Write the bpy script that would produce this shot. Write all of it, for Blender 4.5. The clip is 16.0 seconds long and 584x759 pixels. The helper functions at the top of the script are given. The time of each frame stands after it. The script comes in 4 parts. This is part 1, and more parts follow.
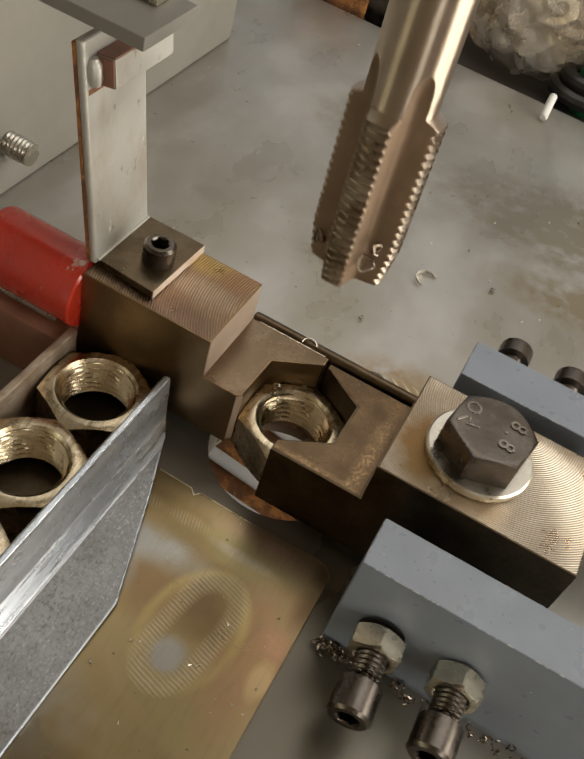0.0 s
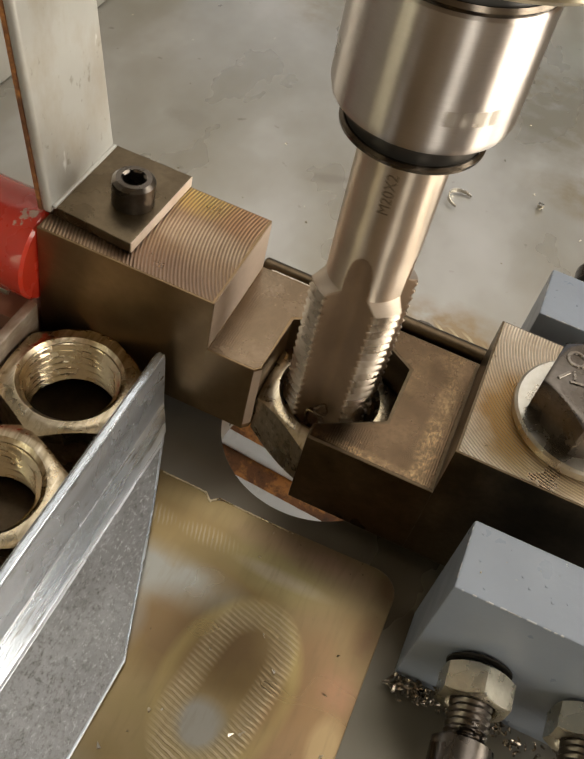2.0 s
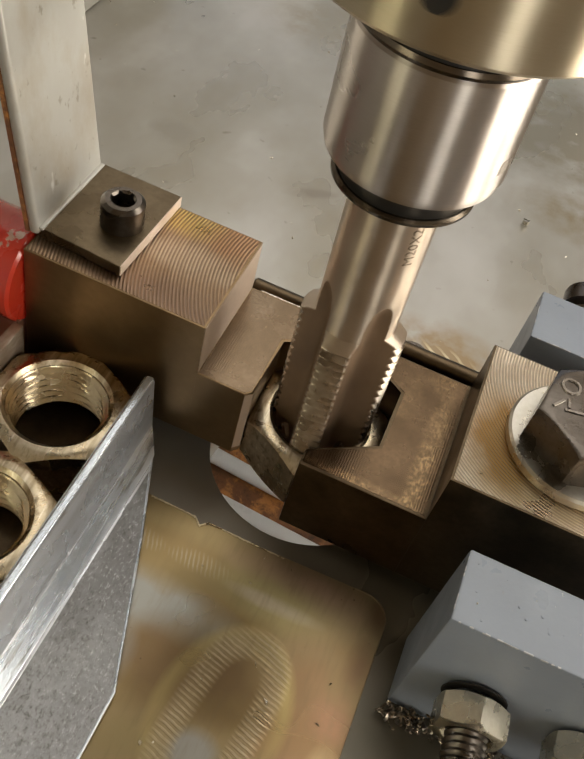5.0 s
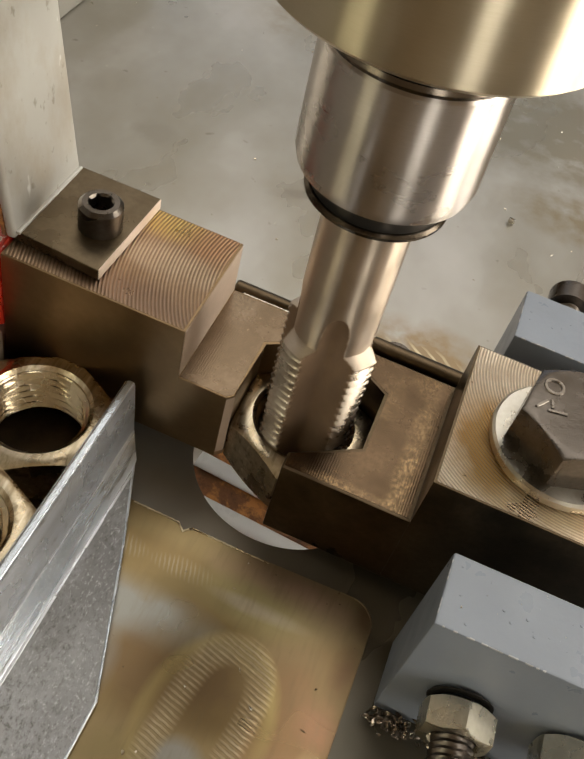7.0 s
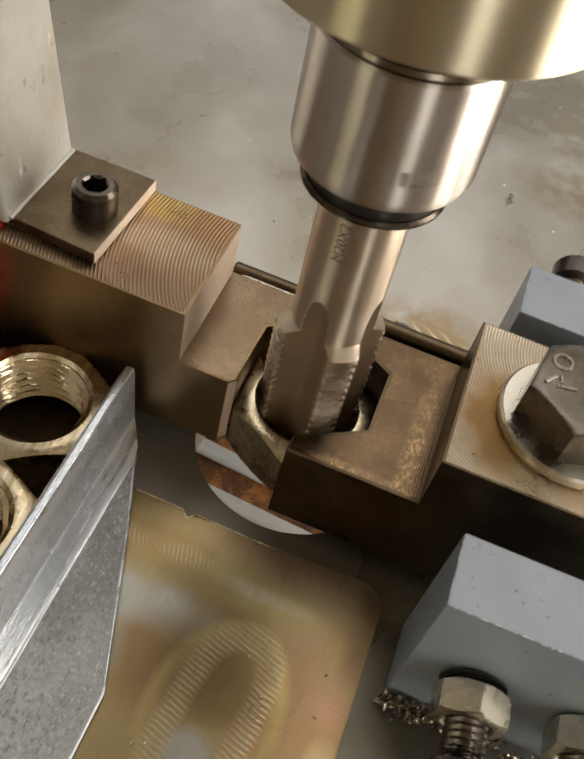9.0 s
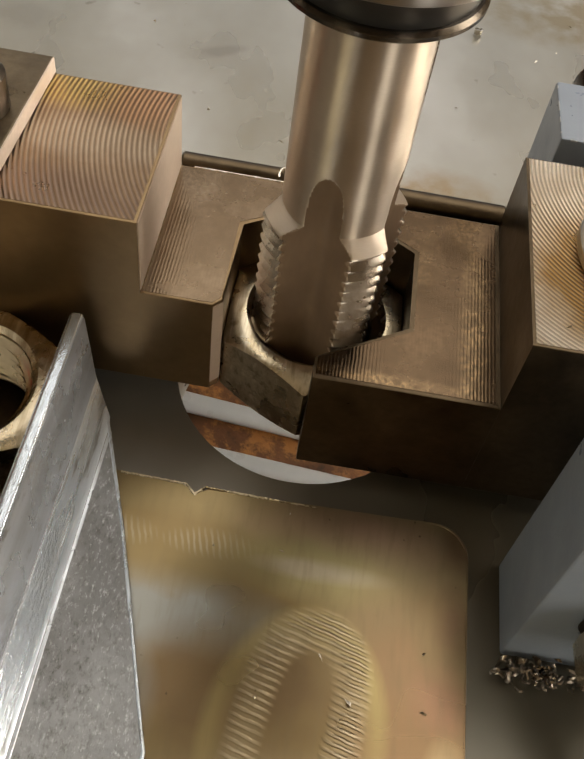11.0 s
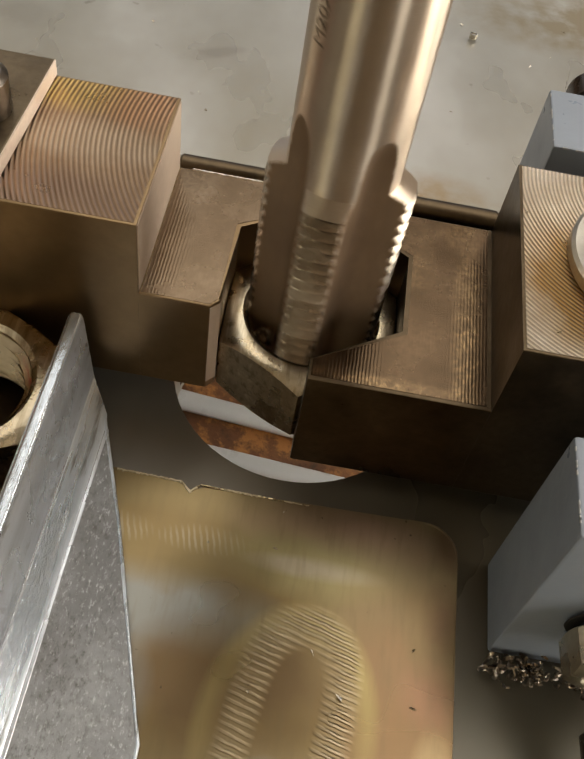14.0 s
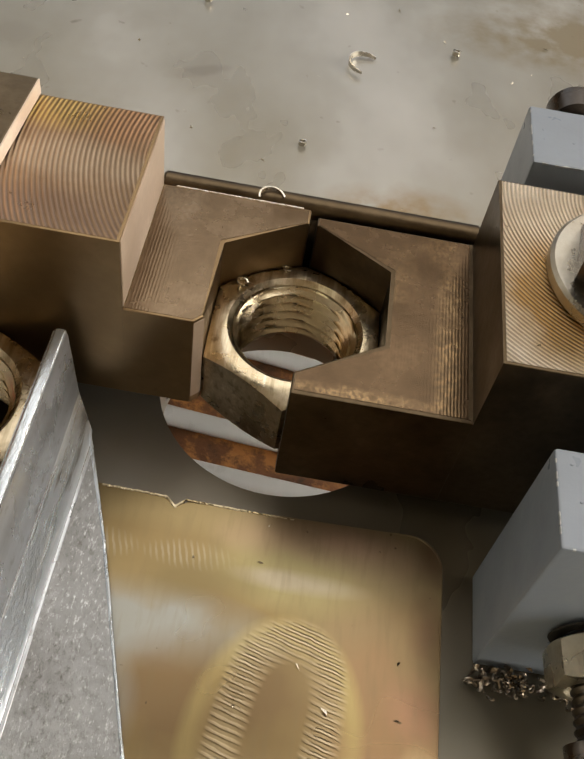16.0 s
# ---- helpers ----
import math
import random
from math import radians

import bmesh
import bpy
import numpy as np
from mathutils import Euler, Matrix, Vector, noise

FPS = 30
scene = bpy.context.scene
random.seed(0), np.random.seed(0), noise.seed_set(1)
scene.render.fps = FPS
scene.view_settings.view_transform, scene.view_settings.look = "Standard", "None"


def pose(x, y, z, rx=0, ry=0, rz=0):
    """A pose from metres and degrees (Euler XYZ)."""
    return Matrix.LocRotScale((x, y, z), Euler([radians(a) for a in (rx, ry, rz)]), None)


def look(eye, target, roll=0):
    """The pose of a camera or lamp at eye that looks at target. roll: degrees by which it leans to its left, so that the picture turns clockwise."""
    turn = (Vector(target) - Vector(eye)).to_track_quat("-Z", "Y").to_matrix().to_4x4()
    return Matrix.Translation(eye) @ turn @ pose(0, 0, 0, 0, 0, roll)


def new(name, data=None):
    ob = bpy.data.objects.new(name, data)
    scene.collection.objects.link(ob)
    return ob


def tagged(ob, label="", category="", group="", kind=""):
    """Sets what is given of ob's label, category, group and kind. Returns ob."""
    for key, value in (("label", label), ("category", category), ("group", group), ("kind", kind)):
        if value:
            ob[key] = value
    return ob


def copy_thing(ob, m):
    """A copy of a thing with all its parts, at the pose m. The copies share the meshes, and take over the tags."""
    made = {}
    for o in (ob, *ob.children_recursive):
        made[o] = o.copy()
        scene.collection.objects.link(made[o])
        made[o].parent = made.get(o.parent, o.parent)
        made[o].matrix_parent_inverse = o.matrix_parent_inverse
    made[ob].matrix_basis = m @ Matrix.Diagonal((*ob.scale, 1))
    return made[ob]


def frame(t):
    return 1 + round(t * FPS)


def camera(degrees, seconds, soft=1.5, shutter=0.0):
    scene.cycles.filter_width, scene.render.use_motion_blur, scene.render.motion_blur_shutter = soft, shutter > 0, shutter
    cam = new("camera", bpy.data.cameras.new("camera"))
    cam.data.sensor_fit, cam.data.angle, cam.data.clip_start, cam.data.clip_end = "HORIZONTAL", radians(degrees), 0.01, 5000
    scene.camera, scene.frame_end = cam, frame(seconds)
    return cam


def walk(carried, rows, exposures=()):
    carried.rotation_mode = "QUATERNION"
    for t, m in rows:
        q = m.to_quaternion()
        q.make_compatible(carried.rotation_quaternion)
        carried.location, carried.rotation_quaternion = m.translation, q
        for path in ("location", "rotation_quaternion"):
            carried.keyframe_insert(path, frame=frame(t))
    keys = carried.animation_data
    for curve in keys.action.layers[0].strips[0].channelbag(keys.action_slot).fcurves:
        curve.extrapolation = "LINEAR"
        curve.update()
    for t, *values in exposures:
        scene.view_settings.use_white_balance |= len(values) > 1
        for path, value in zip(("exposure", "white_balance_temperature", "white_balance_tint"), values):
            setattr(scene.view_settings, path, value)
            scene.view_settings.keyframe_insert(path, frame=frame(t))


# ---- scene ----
cam = camera(36.0, 16.0, soft=1.9, shutter=0.35)
# seconds, eye, target (metres), roll (degrees)
PATH = [
    (0, (0.03272, -0.16000, 0.20512), (0.00148, -0.02552, 0.06041), 19.06),
    (0.5, (0.02382, -0.14880, 0.18956), (-0.00595, -0.01607, 0.04294), 16.41),
    (1, (0.02170, -0.13438, 0.17846), (-0.00511, -0.00488, 0.02842), 14.86),
    (1.5, (0.01709, -0.12483, 0.16820), (-0.00805, 0.00270, 0.01619), 14.71),
    (2, (0.01419, -0.12310, 0.16546), (-0.00957, 0.00423, 0.01307), 15.64),
    (2.5, (0.01097, -0.12302, 0.16552), (-0.01192, 0.00507, 0.01364), 16.35),
    (3, (0.01077, -0.12132, 0.16806), (-0.01176, 0.00775, 0.01695), 16.98),
    (3.5, (0.00950, -0.12040, 0.16682), (-0.01271, 0.00932, 0.01622), 17.16),
    (4, (0.00952, -0.11896, 0.16553), (-0.01175, 0.01062, 0.01468), 17.15),
    (4.2, (0.00805, -0.12037, 0.16657), (-0.01093, 0.00891, 0.01515), 17.91),
    (6.5, (0.01081, -0.11806, 0.16563), (-0.00730, 0.01195, 0.01473), 17.09),
    (7, (0.01071, -0.11760, 0.16575), (-0.00664, 0.01243, 0.01478), 17.29),
    (7.5, (0.01054, -0.11726, 0.16519), (-0.00602, 0.01287, 0.01422), 17.54),
    (8, (0.01049, -0.11731, 0.16564), (-0.00597, 0.01298, 0.01480), 17.50),
    (8.5, (0.01089, -0.11726, 0.16540), (-0.00542, 0.01273, 0.01428), 17.45),
    (9, (0.00992, -0.11655, 0.16224), (-0.00587, 0.01186, 0.00972), 16.41),
    (9.2, (0.00483, -0.11820, 0.15689), (-0.01035, 0.00839, 0.00279), 14.98),
    (11.3, (-0.00268, -0.09270, 0.12366), (-0.00138, 0.02836, -0.03554), 9.93),
    (11.5, (-0.00302, -0.09361, 0.12429), (-0.00123, 0.02780, -0.03463), 10.48),
    (12, (-0.00295, -0.09299, 0.12496), (-0.00056, 0.02699, -0.03504), 10.73),
    (12.5, (-0.00224, -0.09375, 0.12546), (0.00068, 0.02571, -0.03492), 11.04),
    (13, (-0.00144, -0.09434, 0.12611), (0.00146, 0.02518, -0.03422), 10.92),
    (13.5, (-0.00193, -0.09376, 0.12577), (0.00101, 0.02620, -0.03423), 10.99),
    (14, (-0.00284, -0.09508, 0.12664), (-0.00059, 0.02553, -0.03289), 11.16),
    (14.5, (-0.00343, -0.09582, 0.12657), (-0.00195, 0.02511, -0.03271), 11.32),
    (15, (-0.00223, -0.09550, 0.12733), (-0.00113, 0.02549, -0.03192), 10.66),
    (15.5, (-0.00144, -0.09535, 0.12712), (0.00081, 0.02654, -0.03144), 10.76),
    (16, (-0.00157, -0.09549, 0.12736), (0.00179, 0.02797, -0.02994), 11.14),
]
walk(cam, [(t, look(eye, target, roll)) for t, eye, target, roll in PATH], exposures=[(0.0, -0.29), (0.5, -0.08), (1.5, 0.07), (9.0, 0.13), (11.5, 0.22), (16.0, 0.15)])

# ---- light: a workshop by day, windows to the side and behind ----
world = bpy.data.worlds.new("sky")
scene.world = world
world.use_nodes = True
sky = world.node_tree.nodes.new("ShaderNodeTexSky")
sky.sky_type, sky.sun_disc = "NISHITA", False
sky.sun_elevation, sky.sun_rotation = radians(35), radians(100)
world.node_tree.links.new(sky.outputs[0], world.node_tree.nodes["Background"].inputs[0])
world.node_tree.nodes["Background"].inputs[1].default_value = 0.1


def window_light(name, eye, target, width, height, watts, colour):
    data = bpy.data.lights.new(name, "AREA")
    data.shape, data.size, data.size_y, data.energy, data.color = "RECTANGLE", width, height, watts, colour
    lamp = new(name, data)
    lamp.matrix_world = look(eye, target)
    return lamp


for y, width in ((0.05, 0.78), (0.94, 0.8)):
    window_light("window_light_side", (1.98, y, 0.42), (0, y, 0.42), width, 2.5, 48, (1.0, 0.918, 0.775))
window_light("window_light_back", (-0.3, 2.38, 1.15), (-0.3, 0, 0.95), 2.2, 1.1, 4, (1.0, 0.95, 0.87))
for x in (-1.53, -1.13):
    window_light("window_light_front", (x, -1.98, 0.55), (x, 0, 0.35), 0.24, 1.5, 4.4, (1.0, 0.93, 0.62))
window_light("window_light_corner", (1.5, -1.98, 0.55), (1.5, 0, 0.35), 0.6, 1.5, 17, (1.0, 0.95, 0.84))
window_light("roof_light", (0.1, 1.15, 2.29), (0.1, 1.15, 0), 2.6, 2.35, 41, (1.0, 0.92, 0.78))

# ---- materials ----
CM = 0.01


class Nodes:
    """Small wrapper to write node materials briefly."""

    def __init__(self, name, colour, rough, metal=0.0, coat=0.0):
        self.mat = bpy.data.materials.new(name)
        self.mat.use_nodes = True
        self.tree = self.mat.node_tree
        self.bsdf = self.tree.nodes["Principled BSDF"]
        self.set("Roughness", rough), self.set("Metallic", metal), self.set("Coat Weight", coat)
        self.set("Base Color", (*colour, 1))
        self.coords = self.tree.nodes.new("ShaderNodeTexCoord").outputs["Object"]

    def set(self, key, value):
        self.bsdf.inputs[key].default_value = value

    def node(self, kind, links=(), **values):
        n = self.tree.nodes.new(kind)
        for k, v in values.items():
            n.inputs[k.replace("_", " ")].default_value = v
        for key, out in links:
            self.tree.links.new(out, n.inputs[key])
        return n

    def scaled(self, sx, sy, sz, at=(0, 0, 0), turn=0.0):
        n = self.node("ShaderNodeMapping", [("Vector", self.coords)])
        n.inputs["Scale"].default_value = (sx, sy, sz)
        n.inputs["Location"].default_value = at
        n.inputs["Rotation"].default_value = (0, 0, turn)
        return n.outputs[0]

    def noise(self, scale, detail=4.0, vector=None, rough=0.55):
        return self.node("ShaderNodeTexNoise", [("Vector", vector or self.coords)], Scale=scale, Detail=detail, Roughness=rough).outputs["Fac"]

    def ramp(self, fac, *stops):
        n = self.node("ShaderNodeValToRGB", [("Fac", fac)])
        e = n.color_ramp.elements
        while len(e) < len(stops):
            e.new(0.5)
        for el, (p, c) in zip(e, stops):
            el.position, el.color = p, (*c, 1) if len(c) == 3 else c
        return n.outputs[0]

    def mix(self, fac, a, b, mode="MIX"):
        n = self.tree.nodes.new("ShaderNodeMix")
        n.data_type, n.blend_type = "RGBA", mode
        for key, v in ((0, fac), (6, a), (7, b)):
            if isinstance(v, (int, float)):
                n.inputs[key].default_value = v
            elif isinstance(v, tuple):
                n.inputs[key].default_value = (*v, 1)
            else:
                self.tree.links.new(v, n.inputs[key])
        return n.outputs[2]

    def span(self, fac, low, high, a=0.0, b=1.0):
        n = self.node("ShaderNodeMapRange", [("Value", fac)])
        for k, v in zip(("From Min", "From Max", "To Min", "To Max"), (a, b, low, high)):
            n.inputs[k].default_value = v
        return n.outputs[0]

    def spot(self, x, y, rx, ry, turn=0.0, ragged=0.0):
        """1 in the middle of a soft ellipse of the plan, 0 outside; centimetres, radians."""
        m = self.node("ShaderNodeMapping", [("Vector", self.coords)])
        m.vector_type = "TEXTURE"
        m.inputs["Location"].default_value = (x * CM, y * CM, 0)
        m.inputs["Rotation"].default_value = (0, 0, turn)
        m.inputs["Scale"].default_value = (rx * CM, ry * CM, 10)
        fall = self.node("ShaderNodeTexGradient", [("Vector", m.outputs[0])])
        fall.gradient_type = "SPHERICAL"
        if not ragged:
            return fall.outputs["Fac"]
        return self.times(fall.outputs["Fac"], self.span(self.noise(ragged, 4.0), 0.0, 1.6, 0.25, 0.75))

    def times(self, a, b):
        n = self.node("ShaderNodeMath", [(0, a), (1, b)])
        n.operation = "MULTIPLY"
        return n.outputs[0]

    def base(self):
        return self.bsdf.inputs["Base Color"].links[0].from_socket

    def colour(self, out):
        self.tree.links.new(out, self.bsdf.inputs["Base Color"])
        return self

    def rough(self, out):
        self.tree.links.new(out, self.bsdf.inputs["Roughness"])
        return self

    def bump(self, out, metres, strength=1.0):
        before = self.bsdf.inputs["Normal"].links
        n = self.node("ShaderNodeBump", [("Height", out)], Strength=strength, Distance=metres)
        if before:
            self.tree.links.new(before[0].from_socket, n.inputs["Normal"])
        self.tree.links.new(n.outputs[0], self.bsdf.inputs["Normal"])
        return self


def metal(name, light, dark, rough, scale=90.0, grain=0.00004, stretch=(1, 1, 1), spread=0.12, level=1.0):
    """Worn bare or oxidised metal: blotches, fine grain and uneven gloss."""
    m = Nodes(name, light, rough, level)
    blot = m.noise(scale, 5.0)
    fine = m.noise(scale * 9, 3.0, m.scaled(*stretch))
    m.colour(m.mix(m.span(fine, 0.0, 0.5, 0.35, 0.75), m.ramp(blot, (0.32, dark), (0.68, light)), dark))
    m.rough(m.span(blot, rough - spread, rough + spread, 0.3, 0.7))
    m.bump(fine, grain)
    return m


def turned(name, light, dark, rough, level=1.0, spread=0.05, scale=60.0):
    """Lathe-turned steel: fine rings round the axis draw the reflections out along it."""
    m = metal(name, light, dark, rough, scale, 0.00001, (1, 1, 10), spread, level)
    round_axis = m.tree.nodes.new("ShaderNodeTangent")
    round_axis.direction_type, round_axis.axis = "RADIAL", "Z"
    m.tree.links.new(round_axis.outputs[0], m.bsdf.inputs["Tangent"])
    m.set("Anisotropic", 0.95), m.set("Anisotropic Rotation", 0.25)
    return m


def paint(name, light, dark, rough, scale=60.0, coat=0.0):
    m = Nodes(name, light, rough, 0.0, coat)
    m.colour(m.ramp(m.noise(scale, 5.0), (0.3, dark), (0.7, light)))
    m.rough(m.span(m.noise(scale * 2.3, 4.0), rough - 0.1, rough + 0.12, 0.3, 0.7))
    m.bump(m.noise(900, 3.0), 0.00003)
    return m


def milled(name, light, dark, centre, pitch, tints_and_sheen, rough=0.34):
    """Steel with the arcs that a face mill leaves, and tinted patches."""
    m = metal(name, light, dark, rough, 70.0, 0.00003)
    wave = m.node("ShaderNodeTexWave", [("Vector", m.scaled(1, 1, 0, (-centre[0] * CM, -centre[1] * CM, 0)))], Scale=math.pi / 10 / (pitch * CM), Distortion=0.0, Detail=0.0)
    wave.wave_type, wave.rings_direction, wave.wave_profile = "RINGS", "SPHERICAL", "SIN"
    wave.inputs["Detail Scale"].default_value = 0.4
    # tinted patches; some paint reflections into the colour
    for x, y, rx, ry, share, tint in tints_and_sheen:
        m.colour(m.mix(m.span(m.spot(x, y, rx, ry, 0.0, 90.0), 0.0, share, 0.02, 0.5), m.base(), tint))
    # darker colour in the grooves between the arcs
    groove_dark = m.span(wave.outputs["Fac"], 0.6, 0.0, 0.15, 0.6)
    m.colour(m.mix(groove_dark, m.base(), tuple(c * 0.5 for c in dark)))
    m.bump(wave.outputs["Fac"], 0.00015, 1.0)
    return m


def table_metal():
    """The oily grey machine table, with smears, stains, darker patches and a painted shadow band."""
    m = Nodes("table_metal", (0.3, 0.285, 0.26), 0.34, 0.55)
    big = m.noise(15.0, 4.0)
    smear = m.noise(26.0, 4.0, m.scaled(1.0, 0.55, 1.0, (0.3, 0, 0), 0.5))
    spots = m.noise(190.0, 2.0)
    base = m.ramp(big, (0.3, (0.295, 0.282, 0.245)), (0.7, (0.415, 0.408, 0.39)))
    oil_and_shade = m.mix(m.span(smear, 0.0, 0.7, 0.42, 0.78), base, (0.2, 0.175, 0.115))
    oil_and_shade = m.mix(m.span(smear, 0.55, 0.0, 0.28, 0.46), oil_and_shade, (0.46, 0.45, 0.435))
    oil_and_shade = m.mix(m.span(spots, 0.0, 0.6, 0.7, 0.78), oil_and_shade, (0.13, 0.11, 0.09))
    # stains and dark patches; the one at 7.5, 13.6 paints a shadow band
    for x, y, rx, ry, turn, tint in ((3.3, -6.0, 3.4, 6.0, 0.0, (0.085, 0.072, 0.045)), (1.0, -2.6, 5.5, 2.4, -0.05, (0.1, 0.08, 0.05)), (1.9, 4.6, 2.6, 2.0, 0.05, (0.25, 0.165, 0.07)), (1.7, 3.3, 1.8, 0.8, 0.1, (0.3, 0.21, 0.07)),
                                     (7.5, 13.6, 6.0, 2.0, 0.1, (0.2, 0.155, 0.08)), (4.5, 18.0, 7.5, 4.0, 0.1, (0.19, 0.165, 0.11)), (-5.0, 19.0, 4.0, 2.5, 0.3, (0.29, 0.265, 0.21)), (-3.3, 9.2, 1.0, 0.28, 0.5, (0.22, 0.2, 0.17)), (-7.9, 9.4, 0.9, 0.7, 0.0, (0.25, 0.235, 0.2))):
        oil_and_shade = m.mix(m.span(m.spot(x, y, rx, ry, turn, 0.0 if y < 0 else 120.0), 0.0, 0.8, 0.04, 0.5), oil_and_shade, tint)
    strokes = m.node("ShaderNodeTexWave", [("Vector", m.scaled(1, 1, 0, (0, 0, 0), -0.9))], Scale=math.pi / 10 / (0.26 * CM), Distortion=2.5, Detail=2.0)
    scraped = m.times(m.span(m.spot(2.1, 4.55, 1.9, 1.0, -0.2, 90.0), 0.0, 1.0, 0.1, 0.45), m.span(strokes.outputs["Fac"], 0.0, 0.8, 0.72, 0.9))
    m.colour(m.mix(scraped, oil_and_shade, (0.62, 0.54, 0.36)))
    m.rough(m.span(smear, 0.4, 0.24, 0.35, 0.65))
    m.bump(m.noise(500.0, 3.0), 0.00002)
    return m


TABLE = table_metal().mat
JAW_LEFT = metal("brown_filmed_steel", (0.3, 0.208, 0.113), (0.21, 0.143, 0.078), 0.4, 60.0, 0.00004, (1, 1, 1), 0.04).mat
JAW = metal("oily_jaw_steel", (0.145, 0.106, 0.066), (0.064, 0.046, 0.027), 0.38, 80.0).mat


def worn_ledge(name, light, dark, gold, rubs):
    """Ledge steel: brown film over fine tool marks, rubbed through to golden metal in places."""
    m = metal(name, light, dark, 0.26, 120.0, 0.00002, (1, 1, 1), 0.06)
    dash = m.noise(1500.0, 2.0, m.scaled(1.1, 0.8, 1))
    for x, y, rx, ry, share in rubs:
        mask = m.times(m.span(m.spot(x, y, rx, ry, 0.0, 420.0), 0.0, share, 0.05, 0.7), m.span(dash, 0.25, 1.0, 0.42, 0.6))
        m.colour(m.mix(mask, m.base(), gold))
    rows = m.node("ShaderNodeTexWave", [("Vector", m.coords)], Scale=math.pi / 10 / (0.05 * CM), Distortion=1.2, Detail=2.0)
    rows.bands_direction = "X"
    m.bump(rows.outputs["Fac"], 0.00001)
    m.bump(dash, 0.00001)
    return m


LEDGE_LEFT = worn_ledge("worn_ledge_left", (0.205, 0.15, 0.1), (0.11, 0.078, 0.049), (0.42, 0.35, 0.275), ((1.75, 0.9, 0.5, 1.6, 0.12), (1.9, 1.3, 0.9, 0.5, 0.1))).mat
LEDGE_RIGHT = worn_ledge("worn_ledge_right", (0.135, 0.09, 0.054), (0.066, 0.044, 0.026), (0.34, 0.235, 0.125), ((-2.9, -0.6, 0.3, 2.6, 0.5), (-3.7, 0.7, 0.35, 1.0, 0.22), (-3.1, 1.5, 0.5, 0.5, 0.25), (-4.2, -1.78, 1.4, 0.16, 0.5))).mat
# the pale band and tints on this top paint its reflections
MILL_A = milled("milled_steel_left", (0.47, 0.345, 0.24), (0.31, 0.205, 0.125), (4.3, 0.8), 0.073, ((-0.1, 1.3, 1.2, 0.7, 0.8, (0.55, 0.38, 0.13)), (1.1, 1.1, 0.9, 0.8, 0.8, (0.4, 0.225, 0.125)), (0.45, 0.15, 1.6, 0.55, 0.6, (0.6, 0.49, 0.37)), (0.3, -1.0, 2.0, 0.6, 0.7, (0.29, 0.195, 0.14)))).mat
MILL_B = milled("milled_steel_right", (0.86, 0.78, 0.67), (0.62, 0.51, 0.38), (0.2, 1.6), 0.062, ((-1.6, -0.5, 1.3, 1.5, 1.0, (0.42, 0.24, 0.075)), (-0.6, -1.5, 1.8, 0.5, 0.5, (0.42, 0.27, 0.1)))).mat
OXIDE = metal("black_oxide", (0.17, 0.15, 0.132), (0.085, 0.073, 0.062), 0.29, 110.0, 0.00003, (1, 1, 1), 0.1).mat
FOOT = metal("oiled_foot_steel", (0.165, 0.128, 0.083), (0.09, 0.068, 0.043), 0.3, 110.0).mat
SHEARED = metal("sheared_bright_edge", (0.78, 0.66, 0.56), (0.6, 0.48, 0.39), 0.45, 150.0, 0.00004, (1, 1, 1), 0.1, 0.3).mat
ZINC_RUBBED = metal("rubbed_oxide", (0.3, 0.27, 0.235), (0.17, 0.15, 0.13), 0.3, 200.0).mat
RECESS_SHADE = Nodes("recess_shade", (0.012, 0.01, 0.008), 0.85, 0.0).mat
ZINC = metal("zinc_plate", (0.62, 0.6, 0.54), (0.46, 0.43, 0.37), 0.3, 150.0).mat
STEEL = metal("turned_steel", (0.6, 0.54, 0.46), (0.47, 0.41, 0.33), 0.24, 100.0, 0.00002, (1, 1, 14), 0.06).mat
SHANK = turned("ground_shank_steel", (0.5, 0.422, 0.345), (0.42, 0.35, 0.28), 0.35, 0.9, 0.06, 120.0).mat
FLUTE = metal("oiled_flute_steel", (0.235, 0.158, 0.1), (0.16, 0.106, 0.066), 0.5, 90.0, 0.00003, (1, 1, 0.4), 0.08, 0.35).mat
TAP_EDGE = metal("ground_thread_steel", (0.48, 0.425, 0.365), (0.2, 0.16, 0.12), 0.27, 120.0, 0.00003).mat
FAINT_STAMP = metal("rubbed_stamp", (0.4, 0.36, 0.32), (0.33, 0.29, 0.25), 0.36, 300.0).mat
STAMP = metal("shallow_stamp", (0.24, 0.195, 0.15), (0.16, 0.13, 0.095), 0.45, 300.0).mat
COLLAR = turned("ground_collar_steel", (0.53, 0.487, 0.46), (0.44, 0.4, 0.37), 0.29).mat
HOLDER = turned("holder_steel", (0.54, 0.475, 0.365), (0.45, 0.39, 0.285), 0.31).mat
RING = metal("oiled_spring_steel", (0.15, 0.125, 0.1), (0.08, 0.066, 0.052), 0.2, 120.0, 0.00001, (1, 1, 4), 0.05).mat
# rubber of the hose; also paints the shade in the tap's recesses
RUBBER_AND_SHADE = Nodes("black_rubber_and_shade", (0.018, 0.017, 0.016), 0.32).mat
